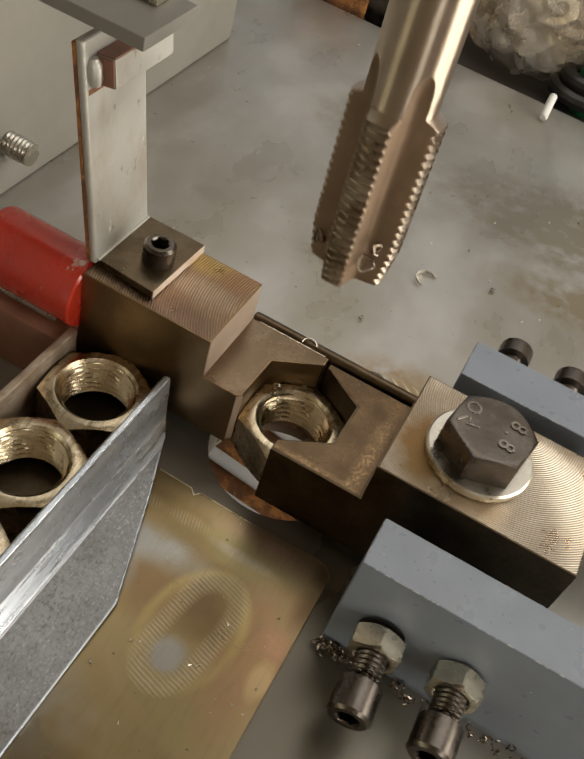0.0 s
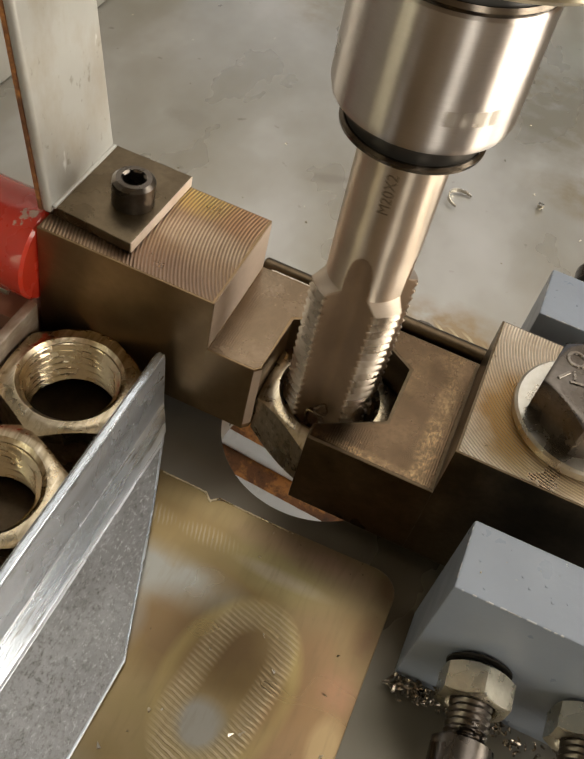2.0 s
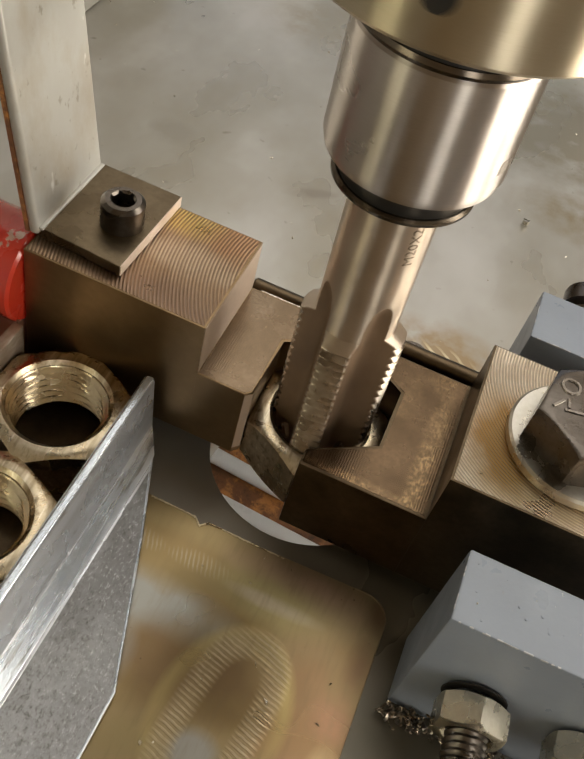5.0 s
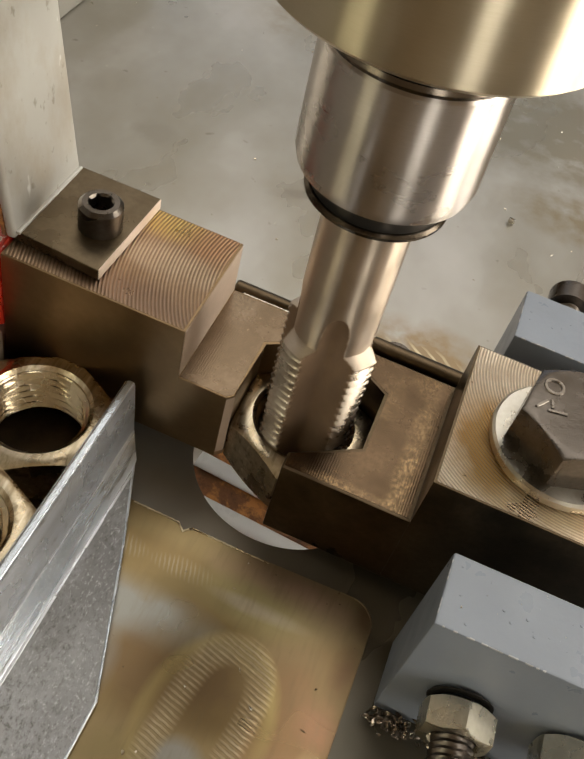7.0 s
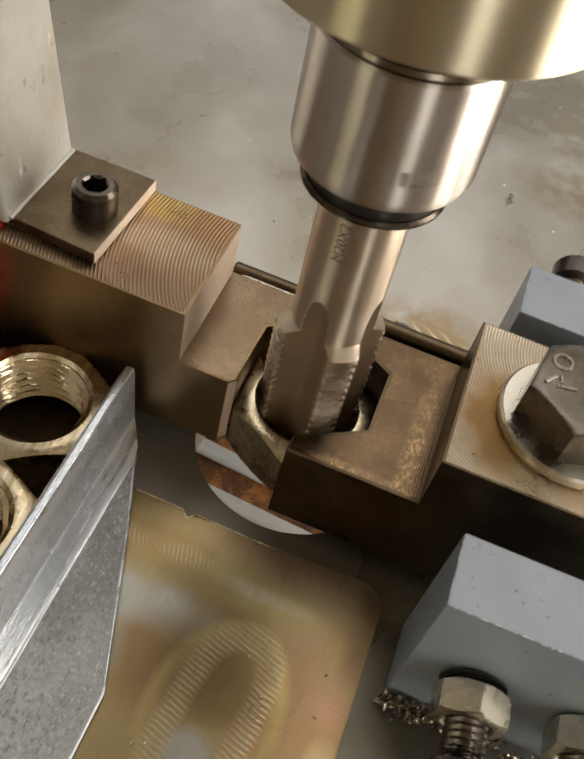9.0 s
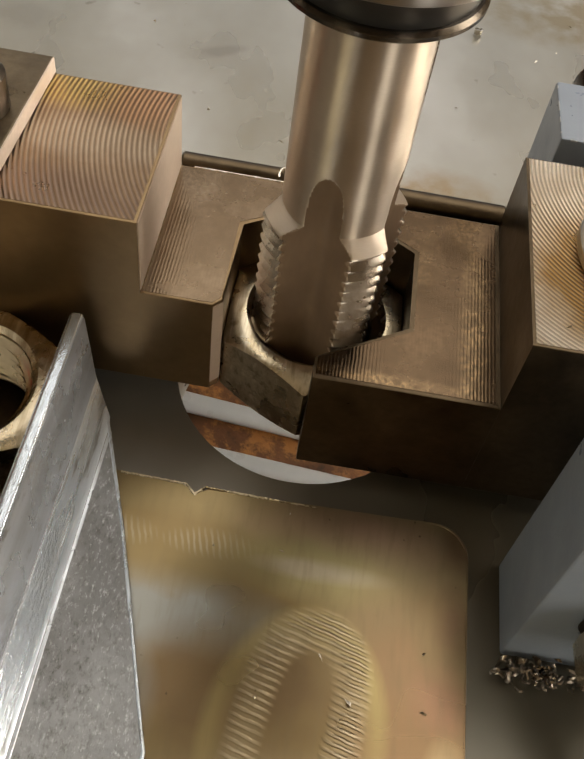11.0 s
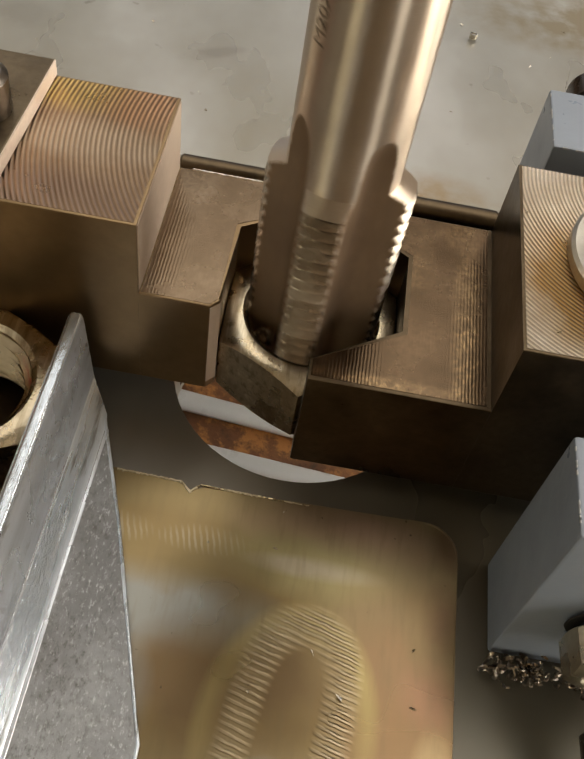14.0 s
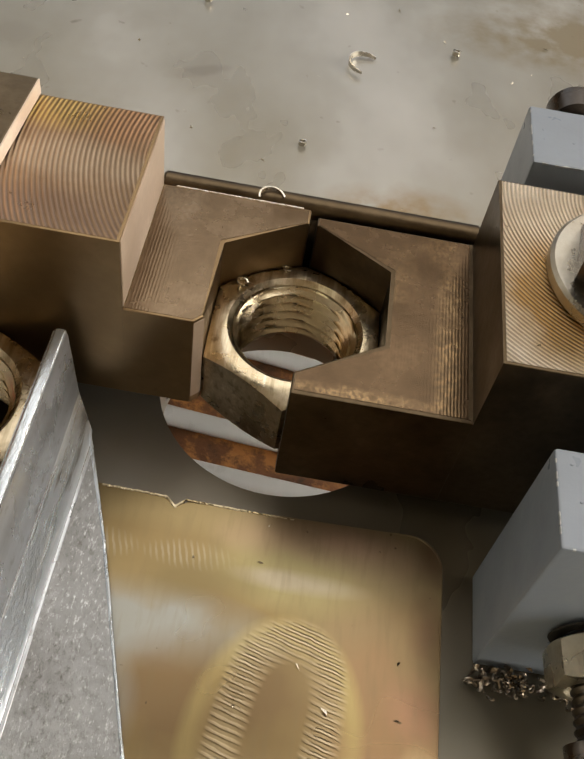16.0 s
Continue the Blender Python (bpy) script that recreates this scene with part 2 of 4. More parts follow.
def raw_nut():
    """Raw nut steel: brassy film, brushed scratches and dark handling marks."""
    m = metal("raw_nut_steel", (0.66, 0.58, 0.44), (0.42, 0.34, 0.22), 0.3, 140.0, 0.00004, (1, 1, 1), 0.1)
    old = m.bsdf.inputs["Base Color"].links[0].from_socket
    brush = m.noise(700.0, 4.0, m.scaled(1, 0.07, 0.6, (0, 0, 0), 0.9), 0.6)
    marks = m.noise(260.0, 5.0, m.scaled(1, 1, 1, (0.3, 0.6, 0)), 0.65)
    tint = m.mix(m.span(brush, 0.0, 0.7, 0.52, 0.68), old, (0.24, 0.185, 0.11))
    tint = m.mix(m.span(brush, 0.7, 0.0, 0.32, 0.44), tint, (0.82, 0.76, 0.63))
    m.colour(m.mix(m.span(marks, 0.0, 0.75, 0.57, 0.68), tint, (0.2, 0.15, 0.085)))
    m.bump(brush, 0.00004)
    m.bump(marks, 0.00005)
    return m


NUT = raw_nut().mat
NUT_THREAD = metal("cut_thread_steel", (0.66, 0.58, 0.43), (0.48, 0.4, 0.27), 0.25, 140.0, 0.00002).mat
YELLOW_ZINC = metal("yellow_zinc", (0.8, 0.76, 0.64), (0.62, 0.57, 0.45), 0.24, 130.0).mat
def stained_strip():
    """Brushed stainless strip with faint warm stains, small pits and bright nicks."""
    m = metal("stainless_strip", (0.5, 0.5, 0.475), (0.45, 0.44, 0.41), 0.38, 60.0, 0.00003, (1, 0.6, 0.4), 0.1, 0.45)
    stain = m.noise(75.0, 5.0, m.scaled(1, 1, 0.6, (0.2, 0.4, 0.1)), 0.65)
    tint = m.mix(m.span(stain, 0.0, 0.55, 0.5, 0.72), m.base(), (0.36, 0.29, 0.2))
    spot = m.noise(420.0, 3.0, m.scaled(1, 1, 0.7, (0.7, 0.1, 0.3)))
    tint = m.mix(m.span(spot, 0.0, 0.6, 0.64, 0.72), tint, (0.22, 0.19, 0.14))
    nick = m.noise(300.0, 2.0, m.scaled(1, 1, 0.4, (0.1, 0.8, 0.5)))
    m.colour(m.mix(m.span(nick, 0.0, 0.9, 0.7, 0.75), tint, (0.75, 0.75, 0.73)))
    return m


BRACKET = stained_strip().mat

PALE_PAINT = paint("pale_grey_paint", (0.23, 0.22, 0.2), (0.18, 0.172, 0.152), 0.5, 20.0).mat


def chipped(name, light, dark, rough, under, scale, at, coat=0.0):
    m = paint(name, light, dark, rough, 50.0, coat)
    chips_mask = m.span(m.noise(scale, 5.0, rough=0.65), 0.0, 1.0, at, at + 0.02)
    m.colour(m.mix(chips_mask, m.bsdf.inputs["Base Color"].links[0].from_socket, under))
    m.bump(chips_mask, -0.00008)
    return m


GREY_PAINT = chipped("blue_grey_paint", (0.242, 0.278, 0.338), (0.205, 0.234, 0.284), 0.34, (0.5, 0.51, 0.52), 260.0, 0.7).mat
WORN_EDGE = metal("rubbed_paint_edge", (0.6, 0.6, 0.6), (0.36, 0.38, 0.4), 0.4, 200.0, 0.00003, (1, 1, 1), 0.1, 0.5).mat
RED = chipped("red_enamel", (0.52, 0.036, 0.016), (0.4, 0.024, 0.012), 0.24, (0.42, 0.28, 0.22), 130.0, 0.65, 0.4).mat


def speckled():
    """Galvanised sheet: dull zinc with large stains, bright flecks and dark pits."""
    m = metal("galvanised_angle", (0.29, 0.296, 0.305), (0.18, 0.18, 0.18), 0.36, 60.0, 0.00004, (1, 1, 1), 0.12, 0.8)
    old = m.bsdf.inputs["Base Color"].links[0].from_socket
    stain = m.noise(38.0, 5.0, m.scaled(1, 0.6, 1, (0.1, 0, 0)), 0.65)
    tint = m.mix(m.span(stain, 0.0, 0.8, 0.46, 0.6), old, (0.105, 0.1, 0.092))
    pits = m.noise(1500.0, 5.0, m.scaled(1, 0.55, 1), 0.75)
    patch = m.noise(90.0, 4.0, m.scaled(1, 0.6, 1, (0.6, 0.1, 0)), 0.6)
    tint = m.mix(m.times(m.span(pits, 0.0, 0.9, 0.5, 0.68), m.span(patch, 0.2, 1.0, 0.35, 0.6)), tint, (0.085, 0.078, 0.07))
    flecks = m.noise(2100.0, 5.0, m.scaled(1, 0.5, 1, (0.9, 0.3, 0)), 0.75)
    m.colour(m.mix(m.times(m.span(flecks, 0.0, 0.9, 0.55, 0.68), m.span(patch, 1.0, 0.25, 0.4, 0.65)), tint, (0.52, 0.53, 0.54)))
    m.bump(pits, 0.00006)
    return m


def highlit_zinc():
    """Smooth zinc sheet, bluish and lightened to paint highlights, with scratches along the bend."""
    m = metal("highlit_galvanised", (0.64, 0.7, 0.78), (0.45, 0.49, 0.54), 0.27, 260.0, 0.00008, (1, 0.3, 1), 0.12, 0.75)
    drawn = m.noise(230.0, 4.0, m.scaled(1, 0.06, 1))
    old = m.ramp(drawn, (0.36, (0.42, 0.46, 0.51)), (0.64, (0.68, 0.74, 0.82)))
    m.rough(m.span(drawn, 0.2, 0.34, 0.3, 0.7))
    scratch = m.noise(480.0, 5.0, m.scaled(1, 0.12, 1), 0.65)
    tint = m.mix(m.span(scratch, 0.0, 0.8, 0.57, 0.66), old, (0.2, 0.19, 0.175))
    m.colour(m.mix(m.span(scratch, 0.8, 0.0, 0.34, 0.43), tint, (0.86, 0.9, 0.95)))
    m.bump(scratch, 0.00005)
    return m


WORN_WALL = metal("stained_sheet", (0.5, 0.43, 0.35), (0.2, 0.13, 0.08), 0.4, 120.0, 0.00006, (1, 0.3, 1), 0.1, 0.4).mat
CHUTE = speckled().mat
CHUTE_HIGHLIGHT = highlit_zinc().mat
def drawn_zinc():
    """Dull zinc sheet with long soft marks along the bend and a few dark spots."""
    m = metal("dull_galvanised", (0.56, 0.58, 0.62), (0.33, 0.335, 0.345), 0.3, 75.0, 0.00004, (1, 0.2, 1), 0.1, 0.7)
    tint = m.ramp(m.noise(120.0, 4.0, m.scaled(1, 0.08, 1)), (0.34, (0.36, 0.37, 0.385)), (0.66, (0.6, 0.625, 0.67)))
    m.colour(m.mix(m.span(m.noise(500.0, 4.0, m.scaled(1, 0.5, 1), 0.7), 0.0, 0.6, 0.56, 0.68), tint, (0.2, 0.18, 0.15)))
    return m


CHUTE_UPRIGHT = drawn_zinc().mat


def rusty():
    """Rusted plate: dark scale, brown crust and orange bloom."""
    m = metal("rusty_steel", (0.34, 0.15, 0.06), (0.16, 0.07, 0.035), 0.62, 90.0, 0.0001, (1, 1, 1), 0.1, 0.2)
    old = m.bsdf.inputs["Base Color"].links[0].from_socket
    bloom = m.noise(110.0, 6.0, m.scaled(1, 1, 1, (0.5, 0.2, 0)), 0.72)
    tint = m.mix(m.span(bloom, 0.0, 0.9, 0.5, 0.6), old, (0.6, 0.27, 0.08))
    m.colour(m.mix(m.span(bloom, 0.85, 0.0, 0.34, 0.44), tint, (0.07, 0.045, 0.03)))
    m.bump(bloom, 0.0002)
    return m


RUST = rusty().mat
WHITE_BAR = paint("white_bar_paint", (0.88, 0.91, 0.96), (0.78, 0.82, 0.88), 0.3, 60.0).mat
PALE_FACE = metal("pale_end_face", (0.6, 0.48, 0.39), (0.44, 0.34, 0.26), 0.5, 90.0, 0.00003, (1, 1, 1), 0.1, 0.35).mat
CHIP = metal("bright_chip", (0.8, 0.76, 0.68), (0.6, 0.55, 0.46), 0.25, 300.0).mat
COPPER = paint("primer_brown", (0.3, 0.15, 0.1), (0.22, 0.1, 0.065), 0.5, 90.0).mat
DARK = paint("dark_floor", (0.04, 0.033, 0.027), (0.02, 0.017, 0.014), 0.6, 12.0).mat
WALL = paint("warm_wall_paint", (0.4, 0.315, 0.22), (0.33, 0.255, 0.17), 0.8, 3.0).mat
WALL_DARK = paint("dark_wall_paint", (0.1, 0.075, 0.05), (0.06, 0.045, 0.03), 0.8, 3.0).mat
CEILING = paint("ceiling_paint", (0.5, 0.44, 0.35), (0.42, 0.37, 0.29), 0.85, 3.0).mat
GREEN = paint("green_plastic", (0.015, 0.2, 0.07), (0.01, 0.14, 0.05), 0.35, 90.0).mat
WHITE_PLASTIC = paint("white_plastic", (0.8, 0.8, 0.78), (0.72, 0.72, 0.7), 0.35, 90.0).mat


def sheet_metal():
    """Thin brassy sheet: olive, pinkish and grey film with painted reflections, a hoop of short mill strokes."""
    m = Nodes("brassy_sheet", (0.336, 0.268, 0.175), 0.28, 0.88)
    big = m.noise(24.0, 3.0, m.scaled(0.7, 1.2, 1))
    hue = m.noise(16.0, 2.0, m.scaled(0.7, 1.3, 1, (0.4, 0.7, 0)))
    fine = m.noise(800.0, 3.0, m.scaled(1, 0.15, 1, (0, 0, 0), 0.15))
    tint = m.ramp(big, (0.34, (0.15, 0.102, 0.046)), (0.46, (0.21, 0.152, 0.07)), (0.56, (0.25, 0.188, 0.098)), (0.66, (0.235, 0.188, 0.088)))
    tint = m.mix(m.span(hue, 0.0, 0.5, 0.45, 0.7), tint, (0.235, 0.2, 0.14))
    # films and painted reflections: x, y, half lengths, share, colour
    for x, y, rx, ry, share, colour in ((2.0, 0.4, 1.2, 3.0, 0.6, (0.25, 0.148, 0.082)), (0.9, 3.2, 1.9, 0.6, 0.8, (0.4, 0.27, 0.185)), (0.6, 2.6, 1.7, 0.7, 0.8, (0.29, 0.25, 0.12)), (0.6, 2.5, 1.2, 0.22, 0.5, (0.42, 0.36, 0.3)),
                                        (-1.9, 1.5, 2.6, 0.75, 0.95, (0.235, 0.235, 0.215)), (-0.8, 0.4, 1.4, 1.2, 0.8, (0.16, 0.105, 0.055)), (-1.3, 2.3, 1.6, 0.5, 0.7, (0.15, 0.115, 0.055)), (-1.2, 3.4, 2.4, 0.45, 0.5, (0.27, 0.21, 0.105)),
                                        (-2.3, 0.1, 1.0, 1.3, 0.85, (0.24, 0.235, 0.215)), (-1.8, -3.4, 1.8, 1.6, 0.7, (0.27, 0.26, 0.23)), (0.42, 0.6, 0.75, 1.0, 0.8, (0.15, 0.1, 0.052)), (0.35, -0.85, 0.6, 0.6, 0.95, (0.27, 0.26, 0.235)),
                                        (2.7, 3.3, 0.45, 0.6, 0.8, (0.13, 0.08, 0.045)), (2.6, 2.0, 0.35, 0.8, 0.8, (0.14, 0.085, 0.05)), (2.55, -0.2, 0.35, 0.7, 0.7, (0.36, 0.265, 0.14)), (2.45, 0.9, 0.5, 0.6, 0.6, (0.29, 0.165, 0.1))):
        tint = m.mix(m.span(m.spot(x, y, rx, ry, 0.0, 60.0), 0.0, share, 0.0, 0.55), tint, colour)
    # olive oval round the tool strokes
    oval = m.spot(0.5, 0.05, 1.35, 2.0, -0.1)
    oval = m.times(m.span(oval, 0.0, 1.0, 0.02, 0.14), m.span(oval, 1.0, 0.0, 0.18, 0.36))
    tint = m.mix(m.times(oval, m.span(hue, 0.35, 0.85, 0.35, 0.6)), tint, (0.35, 0.28, 0.115))
    ring = m.node("ShaderNodeMapping", [("Vector", m.coords)])
    ring.vector_type = "TEXTURE"
    ring.inputs["Location"].default_value = (0.5 * CM, 0.0 * CM, 0)
    ring.inputs["Rotation"].default_value = (0, 0, -0.14)
    ring.inputs["Scale"].default_value = (0.72 * CM, 1.72 * CM, 10)
    axes = m.node("ShaderNodeSeparateXYZ", [(0, ring.outputs[0])])
    across = m.times(axes.outputs[0], axes.outputs[0])
    along = m.times(axes.outputs[1], axes.outputs[1])
    away = m.node("ShaderNodeMath", [(0, across), (1, m.times(along, along))])
    away.operation = "ADD"
    away = m.node("ShaderNodeMath", [(0, away.outputs[0])])
    away.operation = "SQRT"
    away = away.outputs[0]
    hoop = m.times(m.span(away, 0.0, 1.0, 0.5, 0.85), m.span(away, 1.0, 0.0, 1.02, 1.3))
    tint = m.mix(m.times(hoop, m.span(big, 0.4, 0.8, 0.35, 0.65)), tint, (0.32, 0.255, 0.15))
    wave = m.node("ShaderNodeTexWave", [("Vector", m.scaled(1, 1, 0, (0, 0, 0), 0.28))], Scale=math.pi / 10 / (0.105 * CM), Distortion=1.6, Detail=2.0)
    wave.bands_direction = "Y"
    wave.inputs["Detail Scale"].default_value = 1.2
    stroke = m.times(m.span(wave.outputs["Fac"], 0.0, 1.0, 0.35, 0.85), m.times(hoop, m.span(m.noise(130.0, 3.0), 0.25, 1.0, 0.32, 0.55)))
    # the strokes' glint is painted in as a lighter colour
    tint = m.mix(m.times(stroke, m.span(fine, 0.35, 0.75, 0.3, 0.7)), tint, (0.52, 0.43, 0.29))
    # short rows of tool strokes near the cut edge
    nick = m.node("ShaderNodeTexWave", [("Vector", m.scaled(1, 1, 0, (0, 0, 0), -0.3))], Scale=math.pi / 10 / (0.09 * CM), Distortion=2.0, Detail=2.0)
    for x, rx in ((-2.4, 0.6), (-1.1, 0.85)):
        row = m.times(m.span(m.spot(x, 2.66, rx, 0.28, 0.0, 200.0), 0.0, 1.0, 0.05, 0.5), m.span(nick.outputs["Fac"], 0.0, 0.35, 0.5, 0.9))
        tint = m.mix(row, tint, (0.36, 0.325, 0.25))
    specks = m.noise(900.0, 1.0, m.scaled(1, 1, 1, (0.2, 0.7, 0)))
    tint = m.mix(m.span(specks, 0.0, 0.7, 0.77, 0.79), tint, (0.07, 0.05, 0.03))
    m.colour(m.mix(m.span(fine, 0.0, 0.3, 0.5, 0.75), tint, (0.16, 0.12, 0.065)))
    m.rough(m.span(big, 0.24, 0.38, 0.3, 0.7))
    m.bump(stroke, 0.00008)
    m.bump(m.noise(45.0, 2.0), 0.00025)
    m.bump(fine, 0.000008)
    return m


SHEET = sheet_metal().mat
BURR = metal("brassy_burr", (0.75, 0.66, 0.48), (0.36, 0.29, 0.17), 0.3, 400.0).mat


def bag_film():
    m = Nodes("clear_film", (0.75, 0.72, 0.64), 0.2)
    m.set("Transmission Weight", 0.72), m.set("IOR", 1.12)
    m.colour(m.ramp(m.noise(45.0, 3.0), (0.35, (0.72, 0.62, 0.5)), (0.65, (0.92, 0.88, 0.82))))
    m.bump(m.noise(90.0, 3.0), 0.0015)
    return m


BAG = bag_film().mat

# ---- building blocks; all lengths in centimetres ----


def thing(name, at=(0, 0, 0), turn=(0, 0, 0), label="", category="", group="", kind=""):
    ob = new(name)
    ob.empty_display_size = 0.01
    ob.matrix_world = pose(at[0] * CM, at[1] * CM, at[2] * CM, *turn)
    return tagged(ob, label, category, group, kind)


def link(name, bm, material, parent=None, label="", smooth=32.0):
    bmesh.ops.recalc_face_normals(bm, faces=bm.faces)
    for v in bm.verts:
        v.co *= CM
    limit = radians(smooth)
    for f in bm.faces:
        f.smooth = True
    for e in bm.edges:
        e.smooth = len(e.link_faces) == 2 and e.calc_face_angle(0.0) < limit
    data = bpy.data.meshes.new(name)
    bm.to_mesh(data)
    bm.free()
    data.materials.append(material)
    ob = new(name, data)
    ob.parent = parent
    if len(data.vertices) < 400:
        ob.modifiers.new("even_faces", "WEIGHTED_NORMAL").keep_sharp = True
    if label:
        ob["label"] = label
    return ob


def part(name, bm, material, parent, label="", smooth=32.0):
    return link(name, bm, material, parent, label, smooth)


def prism(outline, z0, z1, bevel=0.0, segments=2, bm=None, joint=None):
    """A straight prism over an outline in the plan; edges that lie in the plane x = joint stay sharp."""
    bm = bm or bmesh.new()
    low = [bm.verts.new((x, y, z0)) for x, y in outline]
    high = [bm.verts.new((x, y, z1)) for x, y in outline]
    faces = [bm.faces.new(low[::-1]), bm.faces.new(high)]
    n = len(outline)
    for i in range(n):
        faces.append(bm.faces.new((low[i], low[(i + 1) % n], high[(i + 1) % n], high[i])))
    if bevel:
        edges = {e for f in faces for e in f.edges if joint is None or any(abs(v.co.x - joint) > 0.008 for v in e.verts)}
        bmesh.ops.bevel(bm, geom=list(edges), offset=bevel, segments=segments, profile=0.5, affect="EDGES", clamp_overlap=True)
    return bm


def box(x0, x1, y0, y1, z0, z1, bevel=0.04, segments=2, bm=None):
    return prism([(x0, y0), (x1, y0), (x1, y1), (x0, y1)], z0, z1, bevel, segments, bm)


def lathe(profile, segments=48, bm=None, closed=False):
    """Turns (radius, height) pairs about the z axis; ends on the axis or open."""
    bm = bm or bmesh.new()
    loops = []
    for r, z in profile:
        if r < 1e-6:
            loops.append([bm.verts.new((0, 0, z))])
        else:
            loops.append([bm.verts.new((r * math.cos(2 * math.pi * i / segments), r * math.sin(2 * math.pi * i / segments), z)) for i in range(segments)])
    pairs = list(zip(loops, loops[1:]))
    if closed:
        pairs.append((loops[-1], loops[0]))
    for a, b in pairs:
        bridge(bm, a, b)
    return bm


def bridge(bm, a, b):
    n = max(len(a), len(b))
    for i in range(n):
        j = (i + 1) % n
        if len(a) == 1 and len(b) > 1:
            bm.faces.new((a[0], b[i], b[j]))
        elif len(b) == 1 and len(a) > 1:
            bm.faces.new((a[i], a[j], b[0]))
        elif len(a) > 1:
            bm.faces.new((a[i], a[j], b[j], b[i]))


def loop(bm, r_of, z_of, n):
    return [bm.verts.new((r_of(t) * math.cos(t), r_of(t) * math.sin(t), z_of(t))) for t in (2 * math.pi * i / n for i in range(n))]


def hex_radius(half, start=0.0):
    """Distance from the centre to a hexagon with that half width over flats; a corner at the start angle."""
    def r(t):
        u = (t - start) % (math.pi / 3) - math.pi / 6
        return half / math.cos(u)
    return r


def saw(u):
    u = u % 1.0
    return 1 - abs(2 * u - 1)


def hex_body(flats, height, hole, start, chamfer_low=True, pitch=0.2, thread=0.1, segments=72, solid=False, round_face=0.95):
    """A hexagon with turned chamfers; open through the middle unless solid."""
    bm = bmesh.new()
    half = flats / 2
    rad = hex_radius(half, start)
    rc = half * round_face
    drop = lambda t: max(0.0, rad(t) - rc) * 0.55
    low = loop(bm, rad, (lambda t: drop(t)) if chamfer_low else (lambda t: 0.0), segments)
    high = loop(bm, rad, lambda t: height - drop(t), segments)
    top = loop(bm, lambda t: rc, lambda t: height, segments)
    bridge(bm, low, high), bridge(bm, high, top)
    if chamfer_low:
        base = loop(bm, lambda t: rc, lambda t: 0.0, segments)
        bridge(bm, low, base)
    else:
        base = low
    if solid:
        bm.faces.new(top), bm.faces.new(base[::-1])
        return bm
    rim_top = loop(bm, lambda t: hole + 0.06, lambda t: height, segments)
    rim_base = loop(bm, lambda t: hole + 0.06, lambda t: 0.0, segments)
    bridge(bm, top, rim_top), bridge(bm, base, rim_base)
    lip_top = loop(bm, lambda t: hole - 0.02, lambda t: height - 0.09, segments)
    lip_base = loop(bm, lambda t: hole - 0.02, lambda t: 0.09, segments)
    bridge(bm, rim_top, lip_top), bridge(bm, rim_base, lip_base)
    return bm


def thread_bore(height, hole, pitch, depth, segments=72):
    """The helical wall of a threaded bore, a sleeve with some thickness."""
    bm = bmesh.new()
    rows = max(8, int((height - 0.16) / pitch * 8))
    last = None
    for k in range(rows + 1):
        z = 0.08 + (height - 0.16) * k / rows
        ease = min(1.0, k / 4, (rows - k) / 4)
        cur = loop(bm, lambda t: hole - 0.02 - depth * ease * saw(z / pitch - t / (2 * math.pi)), lambda t: z, segments)
        if last:
            bridge(bm, last, cur)
        last = cur
    return bm


def socket_screw(name, head_r, head_h, socket, shank_r, shank_h, parent_label, category, group, at, turn):
    """A socket cap screw whose head rises along +z from its seat at the origin."""
    screw = thing(name, at, turn, parent_label, category, group)
    bm = bmesh.new()
    n = 48
    hexr = hex_radius(socket / 2)
    prof = [(head_r, 0.0), (head_r, head_h - 0.08), (head_r - 0.08, head_h)]
    loops = [loop(bm, lambda t, r=r: r, lambda t, z=z: z, n) for r, z in prof]
    loops.append(loop(bm, lambda t: socket / 2 * 1.22, lambda t: head_h, n))
    loops.append(loop(bm, hexr, lambda t: head_h - 0.05, n))
    loops.append(loop(bm, hexr, lambda t: head_h * 0.45, n))
    for a, b in zip(loops, loops[1:]):
        bridge(bm, a, b)
    bm.faces.new(loops[-1])
    bm.faces.new(loops[0][::-1])
    part("head", bm, OXIDE, screw)
    if shank_h:
        bm = bmesh.new()
        rows = int(shank_h / 0.125 * 6)
        rings = [loop(bm, lambda t, z=-shank_h * k / rows: shank_r - 0.055 * saw(z / 0.125 - t / (2 * math.pi)), lambda t, z=-shank_h * k / rows: z, 32) for k in range(rows + 1)]
        for a, b in zip(rings, rings[1:]):
            bridge(bm, a, b)
        bm.faces.new(rings[-1])
        part("threaded_shank", bm, OXIDE, screw)
    return screw


